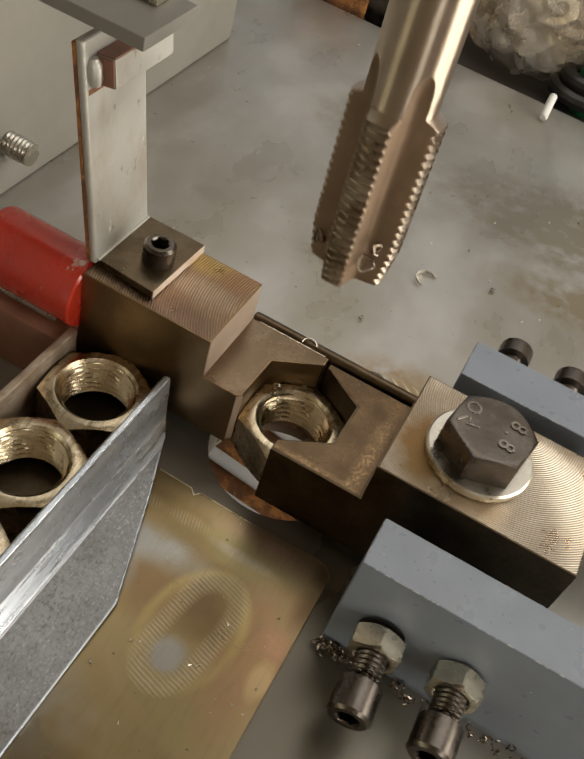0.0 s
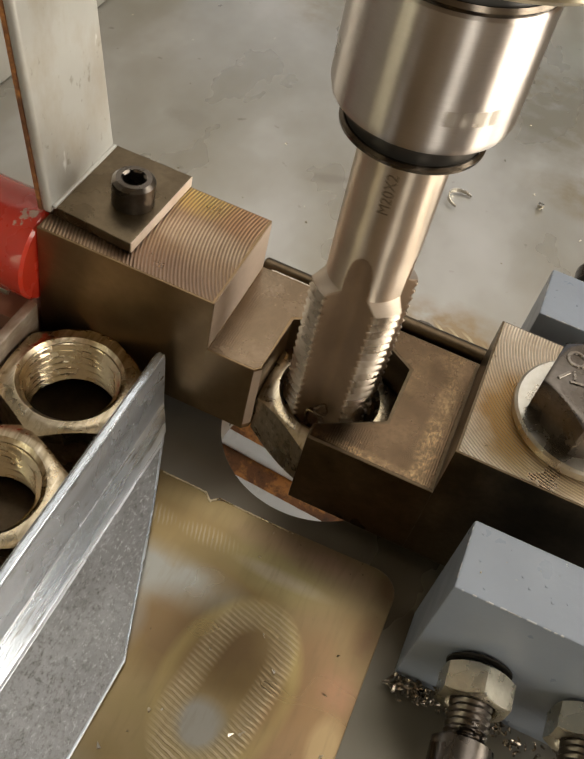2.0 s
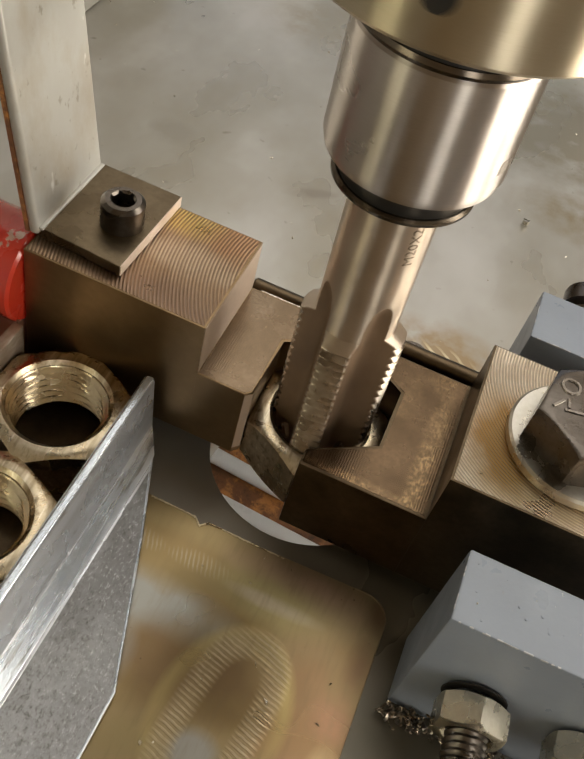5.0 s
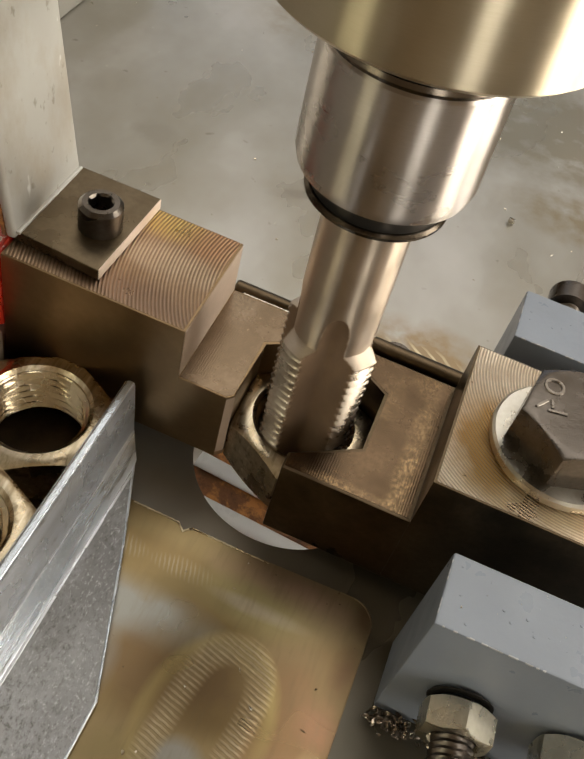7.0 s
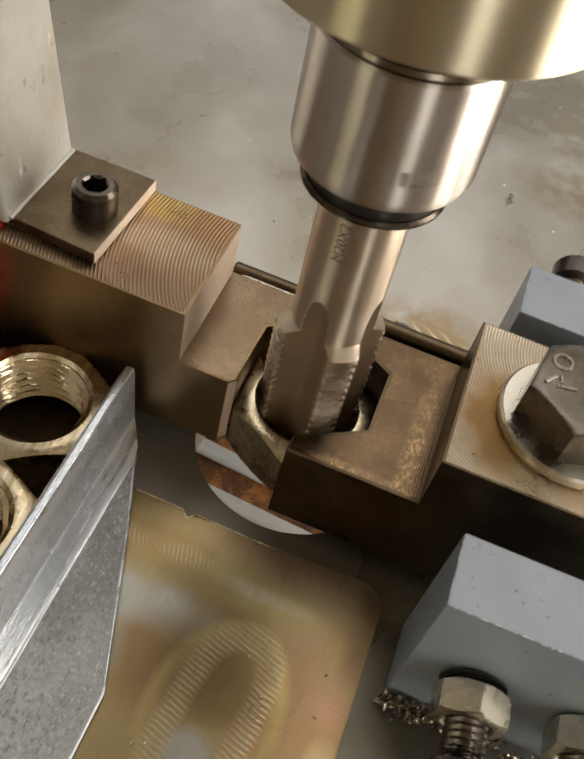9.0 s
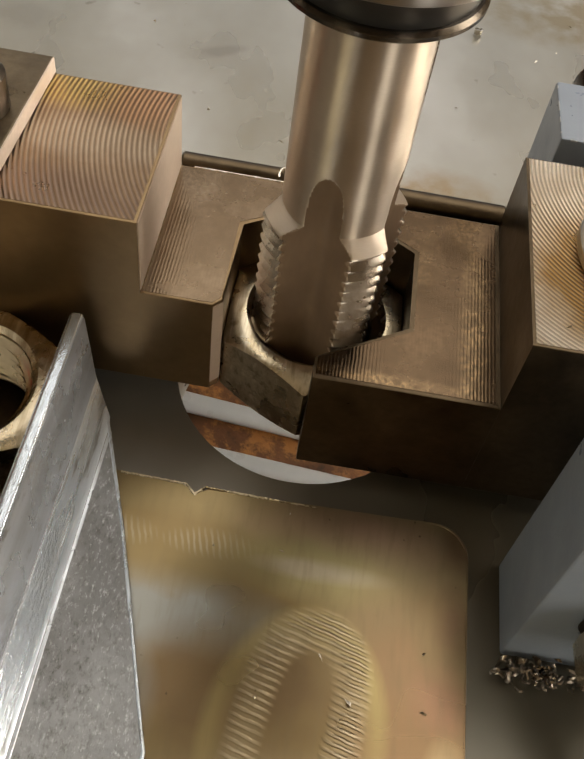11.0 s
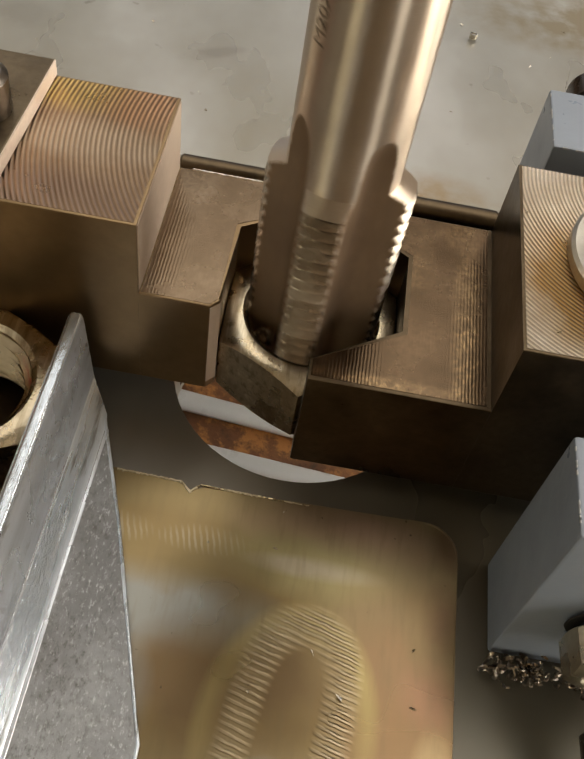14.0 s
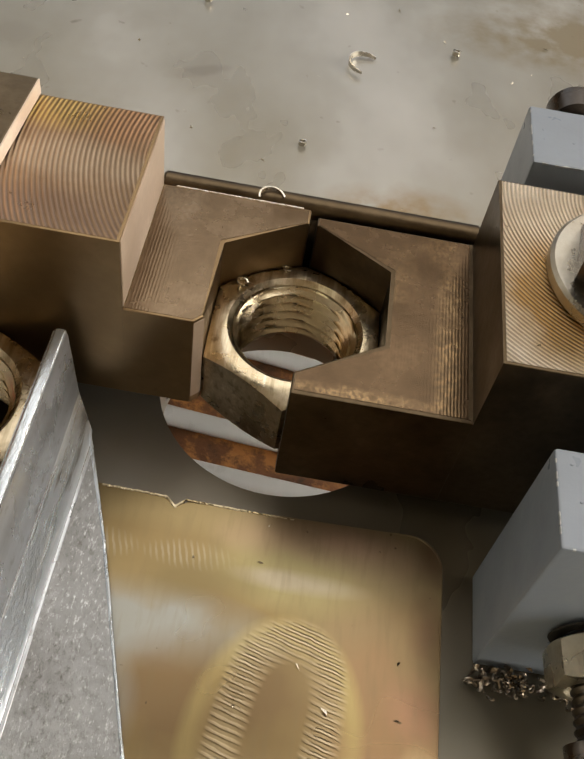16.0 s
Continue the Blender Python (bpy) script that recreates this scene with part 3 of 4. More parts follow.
# ---- room ----
def room():
    # walls with openings for the two windows
    side = bmesh.new()
    box(200, 220, -200, -36, -90, 230, 0, bm=side), box(200, 220, 136, 250, -90, 230, 0, bm=side)
    box(200, 220, -36, 136, 172, 230, 0, bm=side), box(200, 220, 45, 53, -90, 172, 0, bm=side)
    tagged(link("wall_east", side, WALL), "warm plastered workshop wall with a wide open doorway", "wall", kind="structure")
    back = bmesh.new()
    box(-220, -145, 240, 260, -90, 230, 0, bm=back), box(85, 200, 240, 260, -90, 230, 0, bm=back)
    box(-145, 85, 240, 260, -90, 55, 0, bm=back), box(-145, 85, 240, 260, 175, 230, 0, bm=back)
    tagged(link("wall_north", back, WALL), "warm plastered workshop wall with a wide window opening", "wall", kind="structure")
    # unseen wall, coloured dark so the tap's left side reflects little light
    tagged(link("wall_west", box(-240, -220, -200, 240, -90, 230, 0), WALL_DARK), "unseen workshop wall, dark brown to dim the tap's left side", "wall", kind="structure")
    front = bmesh.new()
    for x0, x1 in ((-240, -170), (-138, -128), (-96, 119), (181, 220)):
        box(x0, x1, -220, -200, -90, 230, 0, bm=front)
    for x0, x1 in ((-170, -138), (-128, -96), (119, 181)):
        box(x0, x1, -220, -200, -90, -22, 0, bm=front), box(x0, x1, -220, -200, 132, 230, 0, bm=front)
    tagged(link("wall_south", front, WALL), "warm plastered workshop wall with two tall window openings", "wall", kind="structure")
    tagged(link("floor", box(-240, 220, -220, 260, -100, -90, 0), DARK), "dark oily concrete workshop floor", "floor", kind="structure")
    roof = bmesh.new()
    box(-240, -122, -220, 260, 230, 240, 0, bm=roof), box(142, 220, -220, 260, 230, 240, 0, bm=roof)
    box(-122, 142, -220, -4, 230, 240, 0, bm=roof), box(-122, 142, 234, 260, 230, 240, 0, bm=roof)
    tagged(link("ceiling", roof, CEILING), "dull plaster workshop ceiling with a roof light", "ceiling", kind="structure")


room()


# ---- machine table ----
def machine_table():
    table = thing("machine_table", (0, 0, 0), label="oily grey steel machine table with a round through hole", category="machine table")
    bm = bmesh.new()
    # top face with the round hole: a ring of quads out to a square, then the rest
    n, r, cx, cy = 64, 2.2, 0.0, 0.2
    half = 2.6

    def square(t):
        c, s = math.cos(t), math.sin(t)
        k = half / max(abs(c), abs(s))
        return k * c, k * s
    for z in (0.0, -1.6):
        ring = [bm.verts.new((cx + r * math.cos(2 * math.pi * i / n), cy + r * math.sin(2 * math.pi * i / n), z)) for i in range(n)]
        sq = [bm.verts.new((cx + square(2 * math.pi * i / n)[0], cy + square(2 * math.pi * i / n)[1], z)) for i in range(n)]
        bridge(bm, ring, sq)
        if z == 0.0:
            first = ring
        else:
            bridge(bm, first, ring)
        xs, ys = (-26, cx - half, cx + half, 22), (-60, cy - half, cy + half, 27.6)
        for i in range(3):
            for j in range(3):
                if i == 1 and j == 1:
                    continue
                bm.faces.new([bm.verts.new((x, y, z)) for x, y in ((xs[i], ys[j]), (xs[i + 1], ys[j]), (xs[i + 1], ys[j + 1]), (xs[i], ys[j + 1]))])
    for (xa, ya), (xb, yb) in (((-26, -60), (22, -60)), ((22, -60), (22, 27.6)), ((22, 27.6), (-26, 27.6)), ((-26, 27.6), (-26, -60))):
        bm.faces.new([bm.verts.new(p) for p in ((xa, ya, 0), (xb, yb, 0), (xb, yb, -1.6), (xa, ya, -1.6))])
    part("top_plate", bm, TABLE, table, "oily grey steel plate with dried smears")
    for x in (-24, 18):
        for y in (-58, 29):
            part("leg", box(x, x + 3, y, y + 3, -90, -1.6, 0.2), GREY_PAINT, table)


machine_table()


def under_tray():
    tray = thing("catch_tray", (0, 0, -5.2), (0, 20, 9), "rusty steel catch tray under the hole", "tray")
    part("floor_sheet", box(-5, 5, -7, 9, -0.3, 0, 0.02), RUST, tray)
    for y in (-6.8, 8.8):
        part("rim", box(-5, 5, y - 0.2, y + 0.2, 0, 1.4, 0.05), RUST, tray)
    for y in (1.2, 2.5, 3.82, 5.13, 6.45):
        part("slat", box(-4.9, 4.9, y - 0.24, y + 0.24, 0.0, 0.38, 0.18, 4), WHITE_BAR, tray, "white painted steel slat")


under_tray()


# ---- clamping jaws ----
def jaws():
    left = thing("left_jaw", (-4.0, 0.4, 0.0), label="oily brown steel clamping jaw block with a stepped ledge", category="clamp jaw", group="clamping jaws")
    o = Vector((4.0, -0.4, 0))
    sh = lambda pts, d: [(x + d.x, y + d.y) for x, y in pts]
    part("body", prism(sh([(-6.45, -0.96), (-2.56, -0.96), (-2.56, 1.9), (-6.45, 1.9)], o), 0.72, 4.085, 0.03, joint=-2.56 + 4.0), JAW_LEFT, left)
    part("milled_top", prism(sh([(-6.405, -0.915), (-2.605, -0.915), (-2.605, 1.855), (-6.405, 1.855)], o), 4.07, 4.09, 0), MILL_A, left, "bright milled top face with curved tool marks")
    ledge = [(-2.559, -0.96), (-1.5, -0.96), (-1.37, -0.82), (-1.37, 0.79), (-0.06, 1.55), (-0.06, 1.9), (-2.559, 1.9)]
    part("ledge", prism(sh(ledge, o), 0.72, 2.74, 0.03, joint=-2.56 + 4.0), JAW_LEFT, left, "worn stepped ledge with half of the hexagon pocket")
    worn = [(-2.53, -0.92), (-1.52, -0.92), (-1.41, -0.8), (-1.41, 0.815), (-0.1, 1.575), (-0.1, 1.86), (-2.53, 1.86)]
    part("ledge_face", prism(sh(worn, o), 2.72, 2.746, 0), LEDGE_LEFT, left, "rubbed golden top of the ledge")
    # thin paler skins on the end face and the ledge corner
    part("end_face", prism(sh([(-2.56, -0.92), (-2.545, -0.92), (-2.545, 1.86), (-2.56, 1.86)], o), 2.76, 4.05, 0), PALE_FACE, left, "pale end face above the ledge")
    part("pale_corner", prism(sh([(-1.498, -0.963), (-1.492, -0.969), (-1.362, -0.829), (-1.368, -0.823)], o), 0.9, 2.7, 0), PALE_FACE, left, "paler corner of the ledge")
    part("slide", prism(sh([(-6.2, -0.4), (-2.5, -0.4), (-2.5, 1.6), (-6.2, 1.6)], o), 0.0, 0.72, 0.02), OXIDE, left)
    right = thing("right_jaw", (5.2, 0.0, 0.0), label="oily brown steel clamping jaw block bolted down", category="clamp jaw", group="clamping jaws")
    o = Vector((-5.2, 0, 0))
    part("body", prism(sh([(2.67, -1.94), (7.87, -1.94), (7.87, 1.75), (2.67, 1.75)], o), 0.6, 4.135, 0.035, joint=2.67 - 5.2), JAW, right)
    part("milled_top", prism(sh([(2.715, -1.895), (7.825, -1.895), (7.825, 1.705), (2.715, 1.705)], o), 4.12, 4.14, 0), MILL_B, right, "bright milled top face with curved tool marks")
    ledge = [(0.06, -1.94), (2.668, -1.94), (2.668, 1.75), (0.06, 1.75), (0.06, 1.55), (1.37, 0.79), (1.37, -0.79), (0.06, -1.55)]
    part("ledge", prism(sh(ledge, o), 0.6, 2.74, 0.03, joint=2.67 - 5.2), JAW, right, "worn stepped ledge with half of the hexagon pocket")
    worn = [(0.1, -1.87), (2.62, -1.87), (2.62, 1.71), (0.1, 1.71), (0.1, 1.575), (1.41, 0.815), (1.41, -0.815), (0.1, -1.57)]
    part("ledge_face", prism(sh(worn, o), 2.72, 2.746, 0), LEDGE_RIGHT, right, "rubbed golden top of the ledge")
    part("groove", prism(sh([(2.6, -1.88), (2.635, -1.88), (2.635, 1.72), (2.6, 1.72)], o), 2.74, 2.752, 0), JAW, right)
    part("slide", prism(sh([(2.6, -1.5), (7.6, -1.5), (7.6, 1.5), (2.6, 1.5)], o), 0.0, 0.6, 0.02), OXIDE, right)


jaws()


def backing_bar():
    bar = thing("backing_bar", (0.1, 2.1, 0.0), label="dark steel bar with a round rod along its top edge", category="bar")
    part("edge_strip", box(-2.45, -0.3, -0.19, -0.15, 2.3, 2.72, 0.01, 1), CHIP, bar, "bright thin strip beside the rod")
    part("bar_body", box(-2.62, 2.62, -0.12, 0.3, 0.0, 2.45, 0.03), OXIDE, bar)
    bm = lathe([(0, -2.7), (0.17, -2.7), (0.2, -2.66), (0.2, 2.66), (0.17, 2.7), (0, 2.7)], 20)
    bmesh.ops.rotate(bm, verts=bm.verts, cent=(0, 0, 0), matrix=Matrix.Rotation(radians(90), 3, "Y"))
    bmesh.ops.translate(bm, verts=bm.verts, vec=(0, 0.06, 2.55))
    part("rod", bm, JAW, bar, "oily round steel rod")
    socket_screw("cap_screw", 0.42, 0.35, 0.3, 0.2, 0.0, "dark oxide button screw behind the rod", "screw", "", (1.25, 2.7, 1.7), (0, 0, 0))
    part("lug", box(0.7, 1.6, 0.2, 1.1, 0.0, 1.695, 0.04), OXIDE, bar)


backing_bar()


def hex_nut(at, turn, label, group=""):
    nut = thing("hex_nut", at, (0, 0, turn), label, "nut", group)
    part("body", hex_body(2.7, 1.35, 1.04, math.pi / 2), NUT, nut)
    part("thread", thread_bore(1.35, 1.04, 0.2, 0.13), NUT_THREAD, nut, "bright cut screw thread")
    return nut


hex_nut((0, 0, 0.55), 0, "raw steel hexagon nut clamped in the jaw pocket")
first_nut = hex_nut((-4.86, -2.35, 0.5), 2, "raw brassy steel hexagon nut waiting in the chute", "nuts in the chute")
for x, y, a in ((-4.88, -5.25, 6), (-4.85, -8.2, 1)):
    copy_thing(first_nut, pose(x * CM, y * CM, 0.5 * CM, 0, 0, a))


# ---- bracket on the left jaw ----
def bracket():
    b = thing("angle_bracket", (-5.5, 0.6, 4.104), label="bent stainless strip bracket screwed onto the jaw block", category="bracket")
    lean = Matrix.Translation((-0.9, 0, 0.15)) @ Matrix.Rotation(radians(-8), 4, "Y") @ Matrix.Translation((0.9, 0, -0.15))

    def leaning(bm):
        bmesh.ops.transform(bm, matrix=lean, verts=bm.verts)
        return bm
    part("foot", prism([(-1.05, -1.1), (0.95, -1.24), (1.02, 1.3), (-1.0, 1.3)], 0.0, 0.26, 0.03), FOOT, b, "dark foot plate of the bracket")
    part("foot_edge", prism([(0.945, -1.22), (0.965, -1.22), (1.035, 1.28), (1.015, 1.28)], 0.01, 0.255, 0), SHEARED, b, "bright sheared end of the foot")
    part("upright", leaning(box(-1.04, -0.82, -1.22, 1.3, 0.1, 6.15, 0.09, 3)), BRACKET, b, "pale brushed stainless upright")
    part("bend", box(-0.85, -0.75, -1.16, 1.27, 0.22, 0.295, 0.03, 2), BRACKET, b, "worn bright bend")
    part("edge_strip", leaning(box(-1.15, -1.042, -1.18, 1.26, 0.1, 6.05, 0.02)), RUST, b, "rusty rear strip")
    part("stop_block", leaning(box(-0.818, -0.3, -0.75, 1.7, 4.97, 5.69, 0.05)), BRACKET, b, "pale worn stop block")
    part("stop_cap", leaning(box(-0.81, -0.31, -0.74, 1.69, 5.692, 5.73, 0.01, 1)), COPPER, b, "brown primed top of the stop block")
    part("stop_end", leaning(box(-0.81, -0.34, -0.79, -0.752, 5.0, 5.67, 0.01, 1)), COPPER, b, "brown primed end of the stop block")
    bm = lathe([(0, -0.36), (0.14, -0.33), (0.2, -0.16), (0.2, 0.16), (0.12, 0.32), (0, 0.35)], 24)
    bmesh.ops.translate(bm, verts=bm.verts, vec=(-0.78, -0.9, 5.35))
    part("weld", leaning(bm), BRACKET, b, "dull weld blob")
    part("rust_line", leaning(box(-0.82, -0.812, -1.1, 1.2, 4.82, 4.96, 0.002, 1)), RUST, b, "rust under the stop block")
    socket_screw("socket_screw", 0.44, 0.6, 0.42, 0.25, 0.0, "black oxide socket cap screw on the bracket foot", "screw", "", (-5.12, 0.5, 4.366), (0, 0, 12))


bracket()


def lever_plate():
    lever = thing("lever_plate", (-8.7, 0.5, 10.6), (0, 0, 0), "grey steel lever plate over the stop block", "lever")
    part("arm", box(-5.0, 3.05, -1.1, 1.1, 0.0, 0.34, 0.04), PALE_PAINT, lever)
    part("roller", lathe([(0, -0.05), (0.42, -0.05), (0.45, 0.0), (0.45, -0.03), (0, -0.03)], 24), WHITE_PLASTIC, lever)
    part("pad", box(-3.0, 2.5, 0.2, 1.0, 0.342, 0.6, 0.05), YELLOW_ZINC, lever, "brassy pad with swarf on it")
    post = part("post", box(-5.0, -4.6, -0.9, 0.9, -10.55, 0.0, 0.05), GREY_PAINT, lever)
    return post


lever_plate()


# ---- hold-down bolt ----
def hold_down_bolt():
    bolt = thing("hexagon_bolt", (4.68, -0.1, 4.153), (0, 0, 0), "black oxide hexagon bolt marked 8.8 on the jaw block", "bolt")
    part("washer", lathe([(0.6, 0.0), (1.33, 0.0), (1.38, 0.05), (1.38, 0.2), (1.33, 0.25), (0.6, 0.25)], 64, closed=True), ZINC, bolt, "bright zinc-plated washer")
    bm = hex_body(2.02, 0.9, 0, radians(20), chamfer_low=False, solid=True, round_face=0.94)
    bmesh.ops.translate(bm, verts=bm.verts, vec=(0, 0, 0.252))
    part("head", bm, OXIDE, bolt)
    return bolt


BOLT = hold_down_bolt()


def lettering(text, size, depth, material, parent, m, wrap=0.0, name="marking", spacing=1.0):
    """Raised characters as a mesh; wrap: radius of the cylinder that they follow."""
    curve = bpy.data.curves.new("text", "FONT")
    curve.body, curve.size, curve.extrude, curve.align_x, curve.align_y = text, size, depth, "CENTER", "CENTER"
    curve.resolution_u, curve.space_character = 3, spacing
    ob = bpy.data.objects.new("text", curve)
    scene.collection.objects.link(ob)
    data = bpy.data.meshes.new_from_object(ob.evaluated_get(bpy.context.evaluated_depsgraph_get()))
    bpy.data.objects.remove(ob)
    bm = bmesh.new()
    bm.from_mesh(data)
    for v in bm.verts:
        p = m @ v.co
        if wrap:
            a, r = p.x / wrap, wrap + p.z
            p = Vector((r * math.sin(a), -r * math.cos(a), p.y))
        v.co = p
    return part(name, bm, material, parent, "characters " + text, 20.0)


lettering("8.8", 0.62, 0.024, ZINC_RUBBED, BOLT, pose(0.44, 0.02, 1.16, 0, 0, -97), spacing=1.5)
for x, y, w, a in ((-0.5, -0.27, 0.36, 12), (-0.8, -0.2, 0.3, 55), (-0.62, -0.12, 0.22, 100)):
    bm = box(-w / 2, w / 2, -0.03, 0.03, 0, 0.024, 0.006, 1)
    bmesh.ops.transform(bm, matrix=pose(x, y, 1.152, 0, 0, a), verts=bm.verts)
    part("maker_mark", bm, ZINC_RUBBED, BOLT)
bm = lathe([(0.13, 0), (0.2, 0), (0.19, 0.026), (0.14, 0.026)], 24, closed=True)
bmesh.ops.transform(bm, matrix=pose(-0.65, 0.3, 1.152), verts=bm.verts)
part("maker_mark", bm, ZINC_RUBBED, BOLT)


# ---- painted stop blocks with set screws ----
def stop_block(name, x0, x1, y0, y1, z1, label):
    b = thing(name, ((x0 + x1) / 2, (y0 + y1) / 2, 0), label=label, category="stop block", group="painted stop blocks")
    hx, hy = (x1 - x0) / 2, (y1 - y0) / 2
    part("body", box(-hx, hx, -hy, hy, 0, z1, 0.05, 2), GREY_PAINT, b)
    rng = random.Random(int(z1 * 100))
    # paint rubbed off in short runs along the edges
    for k in range(26):
        x = -hx + 0.06 + rng.random() ** 2 * 5.0
        w = rng.uniform(0.03, 0.16)
        part("edge_wear", box(x, x + w, -hy + 0.006, -hy + rng.uniform(0.02, 0.05), z1 - 0.05, z1 - 0.008, 0.008, 1), WORN_EDGE, b)
    for k in range(9):
        y = -hy + rng.uniform(0.1, 2 * hy - 0.2)
        part("edge_wear", box(-hx + 0.006, -hx + 0.03, y, y + rng.uniform(0.03, 0.14), z1 - 0.045, z1 - 0.008, 0.008, 1), WORN_EDGE, b)
    for k in range(16):
        r = rng.uniform(0.012, 0.036)
        bm = lathe([(r, -0.01), (r * 0.8, r * 0.3), (0, r * 0.45)], 8)
        bmesh.ops.translate(bm, verts=bm.verts, vec=(-hx + 0.2 + rng.random() * 3.2, rng.uniform(-hy + 0.2, hy - 0.2), z1))
        part("paint_nib", bm, GREY_PAINT, b)
    return b


stop_block("stop_block", 3.42, 12.5, -4.26, -2.83, 3.75, "blue-grey painted steel stop block in front of the jaw")
stop_block("stop_block", 3.35, 12.5, 2.75, 4.32, 3.84, "blue-grey painted steel stop block behind the jaw")


def adjusting_screw(x, y, z, turn, label, group):
    s = socket_screw("adjusting_screw", 0.54, 0.85, 0.5, 0.39, 1.4, label, "screw", group, (x, y, z), turn)
    bm = hex_body(1.2, 0.6, 0.4, math.pi / 6, pitch=0.125, segments=60)
    bmesh.ops.translate(bm, verts=bm.verts, vec=(0, 0, -1.3))
    # near-black ring paints the shade of the recess behind the lock nut
    part("screw_hole", lathe([(0.4, -1.43), (0.6, -1.43), (0.59, -1.41), (0.4, -1.41)], 32, closed=True), RECESS_SHADE, s, "black ring painting the shade round the screw hole")
    part("lock_nut", bm, YELLOW_ZINC, s, "yellow zinc-plated lock nut")
    return s


first_screw = adjusting_screw(4.72, -5.7, 1.55, (94, 0, 4), "socket screw with a yellow lock nut in the stop block", "adjusting screws")
copy_thing(first_screw, pose(6.66 * CM, -5.6 * CM, 1.7 * CM, 92, 0, 1))
for x in (4.5, 6.32):
    socket_screw("rear_screw", 0.5, 0.62, 0.45, 0.3, 0.9, "dark socket screw in the back of the stop block", "screw", "rear screws", (x, 5.1, 3.05), (-90, 0, 0))


# ---- chute of bent sheet steel ----
def chute():
    c = thing("feed_chute", (-4.8, -6.0, 0.0), label="bent galvanised sheet chute holding raw nuts", category="chute")
    # near wall: upright, rounded fold and a flange with a slanting end
    t = 0.2
    prof = [(-3.44, 2.3), (-3.42, 2.24), (-3.32, 1.02), (-3.28, 0.93), (-2.98, 0.55), (-2.9, 0.49), (-2.3, 0.35), (-1.34, 0.17), (-1.3, 0.16)]
    ends = [-1.22, -1.22, -1.3, -1.33, -1.75, -1.95, -3.5, -6.35, -6.45]
    rows = []
    for (x, z), y in zip(prof, ends):
        d = Vector((0.98, 0, 0.12)) if z > 1.0 else Vector((0.75, 0, 0.62)) if z > 0.5 else Vector((0.22, 0, 0.97))
        off = d * t * 0.5
        rows.append([Vector((x + 4.8 + k * off.x, yy + 6.0, z + k * off.z)) for k in (1, -1) for yy in (y, -13.0)])
    # same sheet throughout; the fold is coloured lighter for its highlight
    for name, first, last, material, label in (("upright", 0, 3, CHUTE_UPRIGHT, "smooth upright of the chute wall"), ("fold", 3, 5, CHUTE_HIGHLIGHT, "bent fold with its highlight painted in"), ("flange", 5, 8, CHUTE, "pitted grey flange")):
        bm = bmesh.new()
        made = [[bm.verts.new(p) for p in row] for row in rows[first:last + 1]]
        for a, b in zip(made, made[1:]):
            bm.faces.new((a[0], b[0], b[1], a[1])), bm.faces.new((a[2], a[3], b[3], b[2]))
            bm.faces.new((a[0], a[2], b[2], b[0])), bm.faces.new((a[1], b[1], b[3], a[3]))
        bm.faces.new((made[0][0], made[0][1], made[0][3], made[0][2])), bm.faces.new((made[-1][0], made[-1][2], made[-1][3], made[-1][1]))
        part(name, bm, material, c, label, 28.0)
    for name, x, z, y in (("top_edge", -3.44, 2.39, -1.24), ("bend_line", -3.2, 0.99, -1.4), ("bend_line", -2.84, 0.6, -1.98)):
        part(name, box(x + 4.8 - 0.05, x + 4.8 + (0.12 if name == "top_edge" else 0.02), -7.0, y + 6.0, z - 0.07, z + (0.03 if name == "top_edge" else -0.015), 0.045 if name == "top_edge" else 0.01, 3 if name == "top_edge" else 1), CHUTE_HIGHLIGHT if name == "top_edge" else CHUTE_UPRIGHT, c, "sheared edge with its highlight painted in" if name == "top_edge" else "dull scored line along the bend")
    # cut edge along the slanting end and the toe of the flange, highlight painted in
    line = [Vector((x + 4.8 + 0.02, y + 6.0, z + 0.085)) for (x, z), y in zip(prof[4:], ends[4:])] + [Vector((-1.3 + 4.82, -7.0, 0.245))]
    bm = bmesh.new()
    rings = []
    for k, p in enumerate(line):
        way = (line[min(k + 1, len(line) - 1)] - line[max(k - 1, 0)]).normalized()
        side = way.cross(Vector((0, 0, 1))).normalized()
        rings.append([bm.verts.new(p + 0.03 * (side * math.cos(a) + side.cross(way) * math.sin(a))) for a in (2 * math.pi * i / 8 for i in range(8))])
    for a, b in zip(rings, rings[1:]):
        bridge(bm, a, b)
    bm.faces.new(rings[0][::-1]), bm.faces.new(rings[-1])
    part("cut_edge", bm, CHUTE_HIGHLIGHT, c, "cut edge of the flange with its highlight painted in")
    part("far_wall", box(-1.75, -1.5, -7.0, 4.75, 0.2, 2.25, 0.05), WORN_WALL, c, "pale rubbed far wall with brown stains")
    part("floor_plate", box(-1.75, 1.5, -7.0, 4.8, 0.1, 0.495, 0.02), JAW, c, "dark oily chute floor")


chute()


